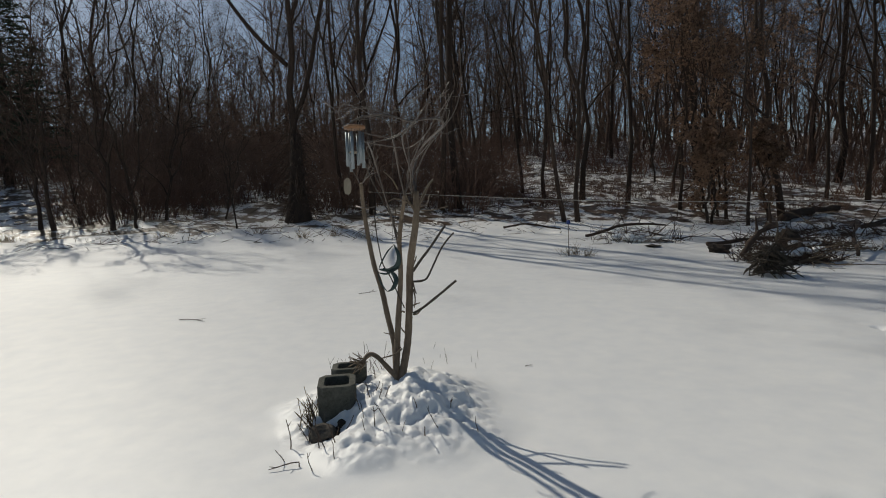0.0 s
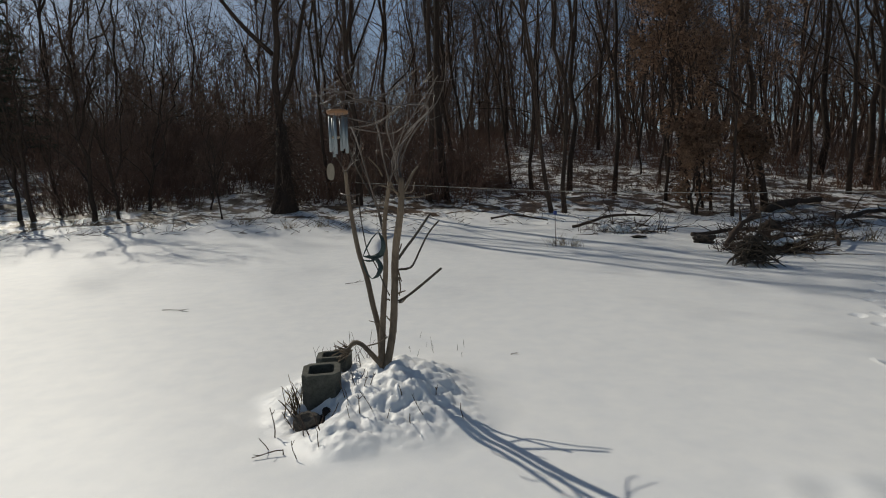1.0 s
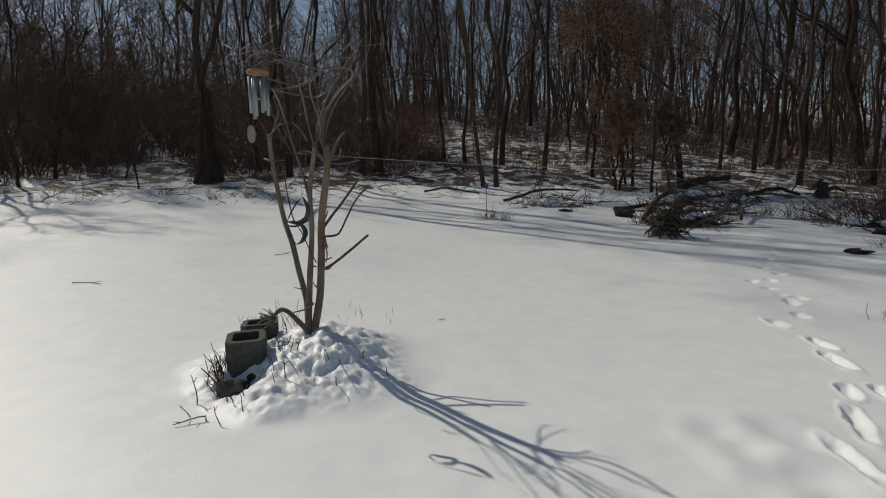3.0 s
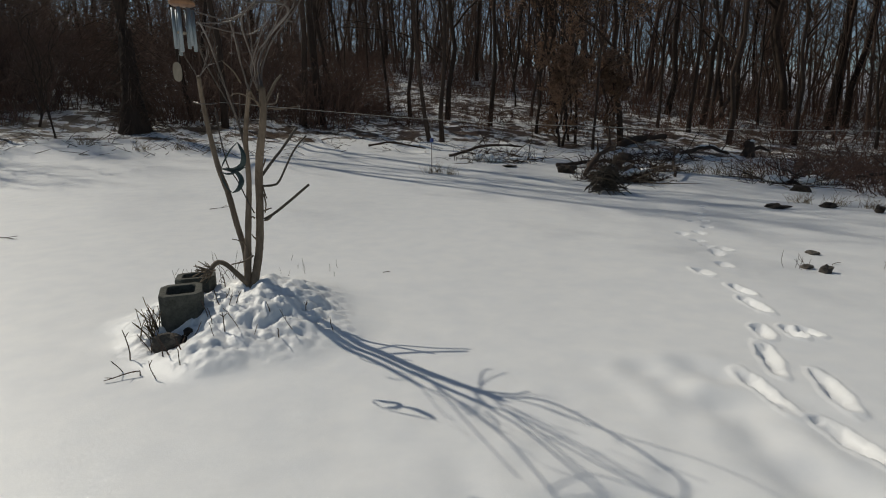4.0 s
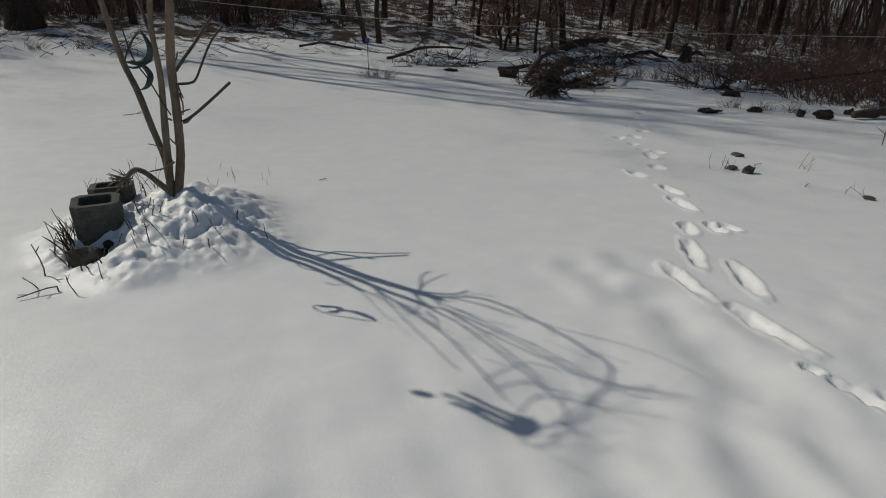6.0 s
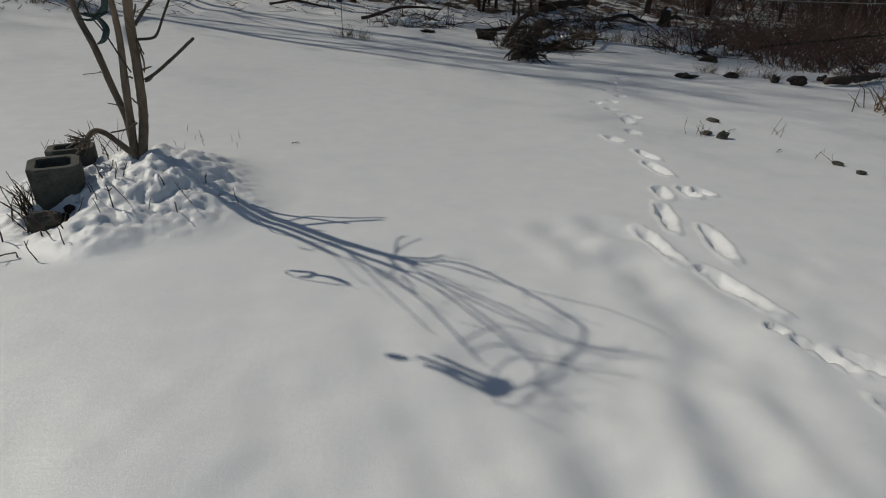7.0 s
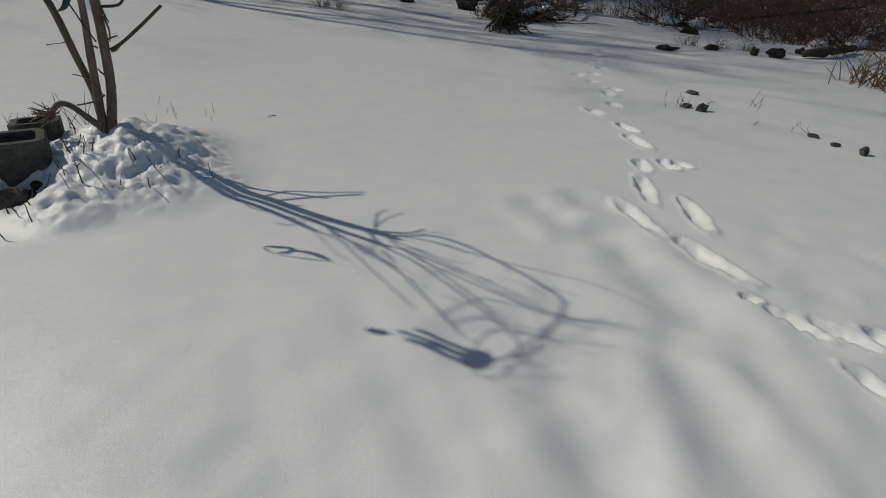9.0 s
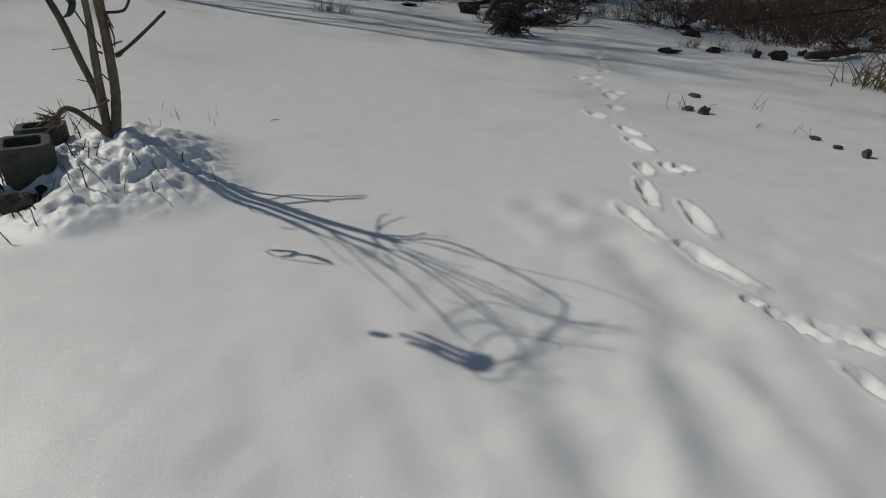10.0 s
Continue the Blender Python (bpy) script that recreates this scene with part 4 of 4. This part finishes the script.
# ---- concrete blocks ----
CONCRETE = two_tone("mossy_dark_concrete", (0.042, 0.042, 0.034), (0.132, 0.132, 0.112), 18, 0.95, strength=0.9, dist=0.006, vary=0.05)


def hollow_block(size, deep, high, wall):
    """A half block with one core and chamfered corners."""
    s = Shape()
    c = size * 0.16

    def ring(hx, hy, ch):
        return [(-hx + ch, -hy), (hx - ch, -hy), (hx, -hy + ch), (hx, hy - ch), (hx - ch, hy), (-hx + ch, hy), (-hx, hy - ch), (-hx, -hy + ch)]

    loops = []
    for inset, z in ((0.002, 0), (0, 0.004), (0, high - 0.006), (0.003, high - 0.001), (wall * 0.5, high), (wall - 0.002, high - 0.001), (wall + 0.001, high - 0.006), (wall + 0.008, 0.0)):
        hx, hy = size / 2 - inset, deep / 2 - inset
        k = len(s.v)
        s.v += [Vector((x, y, z)) for x, y in ring(hx, hy, max(0.012, c - inset * 0.5))]
        loops.append(k)
    for a, b in zip(loops, loops[1:] + loops[:1]):
        for i in range(8):
            s.f.append((a + i, a + (i + 1) % 8, b + (i + 1) % 8, b + i))
    return s


for (x, y, z, yaw, tilt), dims in (((-0.580, 2.690, -0.105, 9, 3), (0.195, 0.195, 0.28)), ((-0.560, 2.935, -0.04, 7, -3), (0.195, 0.19, 0.215))):
    ob = part("concrete_block", hollow_block(*dims, 0.034), CONCRETE, None, smooth=False)
    tagged(ob, "weathered dark hollow concrete block in the snow heap", "concrete block", "concrete blocks")
    ob.matrix_basis = pose(x, y, z, tilt, 0, yaw)


# ---- stones, stubs and weeds ----
STONE = two_tone("brown_grey_stone", (0.040, 0.034, 0.028), (0.165, 0.145, 0.120), 14, 0.95, strength=0.9, dist=0.01)
SOIL = two_tone("dark_soil_and_roots", (0.016, 0.012, 0.010), (0.075, 0.056, 0.042), 9, 1.0, strength=1.0, dist=0.03)


def lump(seed, size, flat=0.7, jag=0.35, sub=3):
    bm = bmesh.new()
    bmesh.ops.create_icosphere(bm, subdivisions=sub, radius=1)
    off = Vector((seed * 3.1, seed * 1.7, seed * 0.9))
    for v in bm.verts:
        n = noise.noise(v.co * 1.3 + off) * jag + noise.noise(v.co * 3.4 + off) * jag * 0.4
        v.co = v.co * (1 + n + 0.5 * jag * abs(noise.noise(v.co * 6.0 + off)))
        v.co = Vector((v.co.x * size[0], v.co.y * size[1], v.co.z * size[2]))
    return bm


def put_stone(name, label, category, x, y, size, seed, mat, sink=0.3, group="", smooth=False, turn=0, jag=0.35, sub=3):
    ob = tagged(part(name, lump(seed, size, jag=jag, sub=sub), mat, None, smooth=smooth), label, category, group)
    ob.matrix_basis = Matrix.Translation(on_ground(x, y) + Vector((0, 0, size[2] * (1 - 2 * sink)))) @ pose(0, 0, 0, 0, 0, turn)


put_stone("rock", "rough brown rock half buried beside the block", "rock", -0.618, 2.480, (0.062, 0.055, 0.060), 3, STONE, 0.25)
for i, (x, y, a) in enumerate([(-0.555, 2.495, 0.030), (-0.530, 2.520, 0.022), (-0.575, 2.450, 0.020), (-0.66, 2.53, 0.026)]):
    put_stone("earth_clod", "small crumb of dark soil beside the block", "earth clod", x, y, (a, a * 0.9, a * 0.7), 60 + i, SOIL, 0.3, "soil crumbs", False, i * 70, 0.8)
for i, (x, y, a, b, c) in enumerate([(3.82, 3.08, 0.050, 0.04, 0.028), (3.85, 2.95, 0.055, 0.045, 0.045), (4.29, 3.44, 0.075, 0.045, 0.022), (4.04, 2.14, 0.042, 0.025, 0.018), (3.98, 1.95, 0.040, 0.026, 0.018), (3.97, 1.77, 0.042, 0.03, 0.036)]):
    put_stone("edging_stone", "dark garden edging stone poking out of snow", "rock", x, y, (a * 0.85, b * 0.85, c * 0.85), 10 + i, STONE, 0.25, "edging stones", turn=i * 40, jag=0.6, sub=2)
for i, (x, y, a, c) in enumerate([(5.25, 9.9, 0.30, 0.18), (4.30, 10.7, 0.26, 0.04), (8.48, 7.3, 0.22, 0.1), (6.15, 5.6, 0.22, 0.06), (6.96, 5.51, 0.15, 0.06), (7.24, 5.06, 0.1, 0.09), (7.41, 4.84, 0.15, 0.12), (9.33, 8.22, 0.16, 0.06), (8.34, 5.12, 0.14, 0.08)]):
    put_stone("earth_clod", "dark clod of earth and roots on the snow", "earth clod", x, y, (a * 0.6, a * 0.45, c * 0.6), 30 + i, SOIL, 0.2, "earth clods", False, i * 50, 0.85)


def twig(name, base, d, length, rad, seed, mat, label, category, group, forks=1):
    r = random.Random(seed)
    s = Shape()
    pts, q, d = [Vector((0, 0, -0.02))], Vector((0, 0, 0)), Vector(d).normalized()
    for k in range(4):
        pts.append(q)
        d = (d + Vector((r.gauss(0, 0.16), r.gauss(0, 0.16), r.gauss(0, 0.06)))).normalized()
        q = q + d * length / 4
    pts.append(q)
    s.tube(pts, [rad * (1 - 0.09 * k) for k in range(len(pts))], 5)
    for j in range(forks):
        k = r.randrange(2, 5)
        e = (d + Vector((r.gauss(0, 0.6), r.gauss(0, 0.6), 0.3))).normalized()
        s.tube([pts[k], pts[k] + e * length * r.uniform(0.15, 0.4)], [rad * 0.7, rad * 0.4], 4)
    ob = tagged(part(name, s, mat), label, category, group)
    ob.location = base
    return ob


STALK = two_tone("dead_stalks", (0.055, 0.035, 0.026), (0.17, 0.115, 0.085), 30, 0.9)
rt = random.Random(101)
count = 0
while count < 24:
    x, y = MOUND[0] + rt.gauss(-0.02, 0.20), MOUND[1] + rt.gauss(-0.20, 0.20)
    if (abs(x + 0.58) < 0.13 and 2.56 < y < 3.06) or math.hypot(x - MOUND[0], y - MOUND[1]) > 0.62:
        continue
    count += 1
    twig("dead_stalk", on_ground(x, y), (rt.gauss(0, 0.22), rt.gauss(0, 0.22), 1), rt.uniform(0.05, 0.12), rt.uniform(0.0020, 0.0036), 200 + count, STALK, "cut dead plant stalk standing in lumpy snow", "stalk", "dead stalks", rt.choice((0, 0, 1, 2)))
for i in range(24):
    x, y = -0.60 + rt.uniform(-0.14, 0.22), 3.07 + rt.uniform(-0.02, 0.2)
    twig("dead_stalk", on_ground(x, y), (rt.gauss(0, 0.25), rt.gauss(0, 0.2), 1), rt.uniform(0.08, 0.19), 0.0018, 300 + i, STALK, "thin dead stalk behind the concrete blocks", "stalk", "dead stalks", 1)
for i in range(30):
    x, y = -0.705 + rt.gauss(0, 0.018), 2.58 + rt.gauss(0, 0.03)
    twig("dead_stalk", on_ground(x, y), (rt.gauss(-0.18, 0.18), rt.gauss(-0.1, 0.15), 1), rt.uniform(0.08, 0.15), 0.0028, 400 + i, DRY if i % 3 else STALK, "cut brown stem of a clump beside the block", "stalk", "dead stalks", 0)
for i, (x, y, dx, dy, L) in enumerate([(-0.60, 2.33, -0.5, 0.1, 0.10), (-0.57, 2.31, -0.6, 0.15, 0.12), (-0.53, 2.35, -0.3, 0.3, 0.09), (-0.74, 2.36, 0.0, 0.0, 0.14)]):
    twig("dead_stalk", on_ground(x, y), (dx, dy, 1), L, 0.0035, 450 + i, STALK, "dark dead stalk leaning out of snow", "stalk", "dead stalks", 1)
twig("fallen_twig", on_ground(-0.66, 2.21) + Vector((0, 0, 0.02)), (-1, -0.12, -0.10), 0.13, 0.0035, 470, STALK, "bent dark twig lying on snow", "twig", "", 2)
for i in range(9):
    x, y = -0.05 + rt.uniform(-0.12, 0.3), 3.75 + rt.uniform(-0.3, 0.3)
    twig("dead_stalk", on_ground(x, y), (rt.gauss(0, 0.2), rt.gauss(0, 0.2), 1), rt.uniform(0.03, 0.09), 0.0014, 480 + i, STALK, "thin dead stalk poking out of a drift", "stalk", "dead stalks", 1)
for i, (x, y, L) in enumerate([(-2.64, 5.12, 0.34), (-1.06, 6.41, 0.24), (0.55, 3.56, 0.05), (4.1, 3.1, 0.10), (3.9, 2.5, 0.08)]):
    twig("fallen_twig", on_ground(x, y) + Vector((0, 0, 0.008)), (1, 0.25, 0.05), L, 0.0045 if i < 2 else 0.003, 500 + i, STALK, "dark stick lying on snow", "twig", "fallen twigs", 1)
for i in range(14):
    x, y = rt.choice(((3.72, 3.1), (3.97, 2.2), (4.02, 2.15))) if i < 10 else (4.4, 2.9)
    twig("dead_stalk", on_ground(x + rt.gauss(0, 0.05), y + rt.gauss(0, 0.05)), (rt.gauss(0, 0.5), rt.gauss(0, 0.5), 1), rt.uniform(0.06, 0.16), 0.002, 520 + i, STALK, "thin dead stalk beside edging stones", "stalk", "dead stalks", 1)


def tuft(seed, n, height, spread):
    r = random.Random(seed)
    s = Shape()
    for i in range(n):
        p = Vector((r.gauss(0, spread * 0.3), r.gauss(0, spread * 0.3), -0.02))
        e = Vector((r.gauss(0, 0.6), r.gauss(0, 0.6), 1)).normalized()
        h = height * r.uniform(0.4, 1)
        q = p + e * h * 0.6
        s.tube([p, q, q + (e + Vector((r.gauss(0, 0.3), r.gauss(0, 0.3), -0.4))).normalized() * h * 0.4], [0.004, 0.003, 0.0015], 3, cap=False)
    return s


tufts = [tuft(600 + i, 40, 0.35, 0.35).mesh("blades", DRY) for i in range(3)]
for i, (x, y, k) in enumerate([(6.72, 3.2, 1.6), (6.85, 3.3, 1.4), (8.86, 9.5, 1.5), (9.2, 9.2, 1.2), (8.4, 9.8, 1.3), (2.35, 9.6, 0.9), (2.6, 9.4, 0.7), (-2.6, 12.6, 1.0), (-3.3, 12.4, 0.9), (-1.9, 12.7, 0.9), (-9.4, 12.6, 1.0), (-10.4, 12.4, 1.1), (-8.2, 12.9, 0.9), (-6.9, 12.9, 1.0), (7.0, 6.0, 0.8), (7.3, 5.7, 0.7), (-4.6, 13.1, 0.9), (7.55, 5.35, 0.7)]):
    ob = tagged(new("grass_tuft", tufts[i % 3]), "dry straw-coloured grass tuft in snow", "grass", "grass tufts")
    ob.matrix_basis = Matrix.Translation(on_ground(x, y)) @ pose(0, 0, 0, 0, 0, i * 77) @ Matrix.Scale(k, 4)

# ---- brush pile, logs ----
CAP = snow_material("snow_cap", False)
DARK_STICK = two_tone("dark_cut_sticks", (0.034, 0.026, 0.018), (0.120, 0.092, 0.066), 16, 0.9, vary=0.55)
CUT = two_tone("cut_sticks", (0.05, 0.037, 0.026), (0.20, 0.15, 0.105), 16, 0.9)


def stick_heap(seed, n, radius, height, rad):
    r = random.Random(seed)
    s = Shape()
    for i in range(n):
        w, u = r.uniform(0, 6.28), radius * math.sqrt(r.random()) * 0.75
        z = height * (1 - (u / radius) ** 2) * r.uniform(0.1, 1)
        c = Vector((u * math.cos(w), u * math.sin(w), z))
        h = w + r.gauss(0, 0.8)
        e = Vector((math.cos(h), math.sin(h), r.gauss(-0.45, 0.35))).normalized()
        L = radius * r.uniform(0.5, 1.1)
        a, b = c - e * L * 0.5, c + e * L * 0.5
        a.z, b.z = max(a.z, -0.02), max(b.z, -0.02)
        s.tube([a, c + Vector((r.gauss(0, 0.02), r.gauss(0, 0.02), 0.01)), b], [rad * r.uniform(0.5, 1.2), rad * 0.8, rad * 0.4], 4)
    return s


def heap_of(name, label, piece, rest, seeds, n_piece, n_rest, radius, height, rad, mat):
    """A heap: the larger sticks one by one, the fine ones in one tangled mass."""
    root = tagged(new(name), label, "brush pile")
    for i in range(n_piece):
        part(piece, stick_heap(seeds * 100 + i, 1, radius, height, rad * 1.4), mat, root)
    tagged(part(rest, stick_heap(seeds, n_rest, radius, height, rad), mat, root), kind="stuff")
    return root


heap = heap_of("brush_pile", "rounded pile of cut dark sticks on snow", "stick", "twig_mass", 701, 70, 70, 0.37, 0.44, 0.010, DARK_STICK)
heap.matrix_basis = Matrix.Translation(on_ground(4.66, 7.35))


def branch_tangle(label, seed, radius, height, n_branch, n_fine, x, y):
    """Felled crooked branches thrown over one another, their forks and fine twigs, and snow caught among them."""
    r = random.Random(seed)
    root = tagged(new("branch_tangle"), label, "brush pile", "branch tangles")
    fine = Shape()
    for k in range(n_branch):
        w, u = r.uniform(0, 6.28), radius * math.sqrt(r.random())
        p = Vector((u * math.cos(w), 0.7 * u * math.sin(w), height * r.uniform(0, 0.7) * (1 - (u / radius) ** 2)))
        h = r.uniform(0, 6.28)
        e = Vector((math.cos(h), math.sin(h), r.gauss(0.12, 0.3))).normalized()
        pts, L = [p], radius * r.uniform(0.5, 1.25)
        for i in range(5):
            e = (e + Vector((r.gauss(0, 0.28), r.gauss(0, 0.28), r.gauss(-0.03, 0.16)))).normalized()
            q = pts[-1] + e * L / 5
            q.z = max(q.z, 0.0)
            pts.append(q)
        g = r.uniform(0.007, 0.019)
        one = Shape()
        one.tube(pts, [g * (1 - 0.14 * i) for i in range(6)], 5)
        for i in range(1, 6):
            f = (e + Vector((r.gauss(0, 0.8), r.gauss(0, 0.8), r.gauss(0.3, 0.5)))).normalized()
            m1 = pts[i] + f * L * r.uniform(0.1, 0.25)
            one.tube([pts[i], m1, m1 + (f + Vector((r.gauss(0, 0.5), r.gauss(0, 0.5), 0.1))).normalized() * L * 0.15], [g * 0.5, g * 0.35, g * 0.15], 3, cap=False)
        part("branch", one, BARK if k % 3 else CUT, root)
    for k in range(n_fine):
        w, u = r.uniform(0, 6.28), radius * 1.15 * math.sqrt(r.random())
        p = Vector((u * math.cos(w), 0.7 * u * math.sin(w), 0))
        e = Vector((r.gauss(0, 0.6), r.gauss(0, 0.6), r.uniform(0.1, 1.0))).normalized()
        L = r.uniform(0.15, 0.55)
        q = p + e * L * 0.5
        fine.tube([p, q, q + (e + Vector((r.gauss(0, 0.5), r.gauss(0, 0.5), -0.1))).normalized() * L * 0.5], [0.006, 0.005, 0.002], 3, cap=False)
    tagged(part("twig_mass", fine, TWIG, root), kind="stuff")
    for k in range(7):
        w, u = r.uniform(0, 6.28), radius * r.uniform(0.2, 0.9)
        part("snow_patch", lump(seed + k, (r.uniform(0.10, 0.24), r.uniform(0.08, 0.16), r.uniform(0.03, 0.06)), jag=0.6), CAP, root, "patch of white snow").location = (u * math.cos(w), 0.7 * u * math.sin(w), height * r.uniform(0.05, 0.45))
    root.matrix_basis = Matrix.Translation(on_ground(x, y))
    return root


front = branch_tangle("dark tangle of felled branches with snow in it", 702, 0.75, 0.60, 44, 420, 5.75, 8.75)
for i, (x, y, z, a, b, c) in enumerate([(-0.10, 0.1, 0.12, 0.16, 0.12, 0.12), (0.38, 0.25, 0.10, 0.15, 0.12, 0.13)]):
    part("root_clump", lump(44 + i, (a, b, c), jag=0.8), SOIL, front, "clump of dark roots and earth").location = (x, y, z)
behind = branch_tangle("low tangle of felled branches half under snow", 703, 0.95, 0.60, 40, 380, 7.2, 10.4)
part("root_clump", lump(47, (0.22, 0.16, 0.17), jag=0.9), SOIL, behind, "clump of dark roots and earth").location = (-0.2, 0.1, 0.16)
branch_tangle("sprawling dead branches on woodland snow", 704, 1.0, 0.25, 22, 110, 4.4, 11.6)
branch_tangle("sprawling dead branches on woodland snow", 705, 1.1, 0.30, 24, 120, 9.6, 12.6)
branch_tangle("sprawling dead branches at the bramble edge", 706, 0.9, 0.25, 18, 120, 9.3, 8.3)
branch_tangle("sprawling dead branches at the bramble edge", 707, 0.8, 0.22, 18, 110, 10.3, 5.7)


def log(name, a, b, r0, r1, label, seed, bend=0.15, snow=False):
    r = random.Random(seed)
    a, b = Vector(a), Vector(b)
    mid = a.lerp(b, 0.5) + Vector((r.uniform(-bend, bend), r.uniform(-bend, bend), r.uniform(0, bend)))
    pts = [p + Vector((r.gauss(0, r0 * 0.2), r.gauss(0, r0 * 0.2), r.gauss(0, r0 * 0.2))) for p in curve_pts([a, mid, b], 12)]
    s = Shape()
    s.tube(pts, [(r0 + (r1 - r0) * i / 11) * r.uniform(0.8, 1.15) for i in range(12)], 9)
    for j in range(4):
        i = r.randrange(2, 11)
        e = Vector((r.gauss(0, 1), r.gauss(0, 1), r.uniform(0.1, 1))).normalized()
        s.tube([pts[i], pts[i] + e * r.uniform(0.15, 0.6)], [r1 * 0.5, r1 * 0.2], 5)
    root = tagged(new(name), label, "log", "fallen logs")
    part("trunk", s, BARK, root)
    if snow:
        c = Shape()
        n = len(pts) - 3
        c.tube([p + Vector((0, 0, r0 * 0.75)) for p in pts[2:-1]], [r0 * 0.55 * math.sin(math.pi * (i + 0.6) / n) for i in range(n)], 8)
        part("snow_cap", c, CAP, root, "white snow lying on the log")


G = on_ground
log("fallen_log", G(4.9, 8.5) + Vector((0, 0, 0.12)), G(5.7, 8.9) + Vector((0, 0, 0.62)), 0.040, 0.055, "leaning broken log with snow on its top", 801, 0.1, True)
log("fallen_log", G(5.4, 10.6) + Vector((0, 0, 0.06)), G(7.4, 11.2) + Vector((0, 0, 0.08)), 0.045, 0.03, "thin fallen log half buried in snow", 802)
log("fallen_log", G(6.9, 8.6) + Vector((0, 0, 0.1)), G(9.0, 11.2) + Vector((0, 0, 0.4)), 0.032, 0.02, "long fallen branch across the brush", 803)
log("fallen_log", G(11.0, 13.6) + Vector((0, 0, 0.1)), G(13.6, 14.6) + Vector((0, 0, 0.1)), 0.07, 0.05, "fallen log lying in woodland snow", 804, 0.2, True)
log("fallen_log", G(10.2, 15.6) + Vector((0, 0, 0.15)), G(13.2, 17.4) + Vector((0, 0, 0.2)), 0.13, 0.10, "fallen log behind the standing trees", 805, 0.2)
log("fallen_log", G(9.6, 7.2) + Vector((0, 0, 0.25)), G(13.0, 7.0) + Vector((0, 0, 0.5)), 0.03, 0.02, "long bare pole lying over brambles", 806)
log("fallen_log", G(7.88, 4.77) + Vector((0, 0, 0.05)), G(9.46, 5.03) + Vector((0, 0, 0.08)), 0.06, 0.05, "short dark log at the bramble edge", 807)
log("fallen_log", G(20, 22.5) + Vector((0, 0, 0.2)), G(24, 25) + Vector((0, 0, 2.6)), 0.11, 0.06, "dead trunk leaning among trees", 808)
log("fallen_log", G(1.6, 13.6) + Vector((0, 0, 0.02)), G(3.0, 13.2) + Vector((0, 0, 0.12)), 0.03, 0.02, "crooked fallen branch on snow", 809)
log("fallen_log", G(3.4, 12.4) + Vector((0, 0, 0.02)), G(5.2, 12.1) + Vector((0, 0, 0.3)), 0.04, 0.02, "crooked fallen branch with raised tip", 810)
stump = tagged(new("stump"), "snow-topped broken stump at the edge of woods", "stump")
s = Shape()
s.tube([(0, 0, -0.1), (0, 0, 0.12), (0.05, 0, 0.3), (0.02, 0.03, 0.42), (0.08, 0.02, 0.52)], [0.30, 0.20, 0.15, 0.16, 0.10], 7)
s.tube([(0.05, 0, 0.2), (0.35, -0.1, 0.32), (0.6, -0.2, 0.2)], [0.08, 0.06, 0.03], 6)
part("bole", s, BARK, stump)
part("snow_cap", lump(46, (0.12, 0.11, 0.05), jag=0.4), CAP, stump, "cap of white snow").location = (0.07, 0.02, 0.50)
stump.matrix_basis = Matrix.Translation(on_ground(13.3, 13.5))

# ---- line and stake ----
LINE = two_tone("pale_cord_line", (0.40, 0.38, 0.33), (0.62, 0.60, 0.54), 50, 0.7)
BLUE = two_tone("blue_plastic", (0.02, 0.05, 0.22), (0.04, 0.09, 0.36), 30, 0.5)
rope = Shape()
rope.tube(curve_pts([(-2.31, 16.62, 1.78), (3.34, 14.11, 1.28), (7.11, 10.88, 1.04), (8.5, 9.85, 1.0), (11.75, 7.67, 0.95), (15.67, 6.7, 0.97)], 40), [0.007] * 40, 5)
tagged(part("clothes_line", rope, LINE), "pale cord stretched along the edge of the woods", "line")
post = tagged(new("marker_post"), "thin weathered post holding the cord", "post", "posts")
s = Shape()
s.tube([(0, 0, -0.1), (0.01, 0, 0.5), (0, 0, 1.14)], [0.018, 0.016, 0.014], 6)
part("pole", s, BARK, post)
post.matrix_basis = Matrix.Translation(on_ground(15.67, 6.7))
stake = tagged(new("garden_stake"), "thin wire stake with a blue plastic cap", "stake")
s = Shape()
s.tube([(0, 0, -0.05), (0, 0, 0.3), (0.0, 0, 0.60)], [0.006] * 3, 5)
part("rod", s, STALK, stake)
part("cap", lathe([(0.030, 0.58), (0.034, 0.59), (0.034, 0.64), (0.022, 0.655)], 12), BLUE, stake, "bright blue cap")
stake.matrix_basis = Matrix.Translation(on_ground(2.29, 9.46))
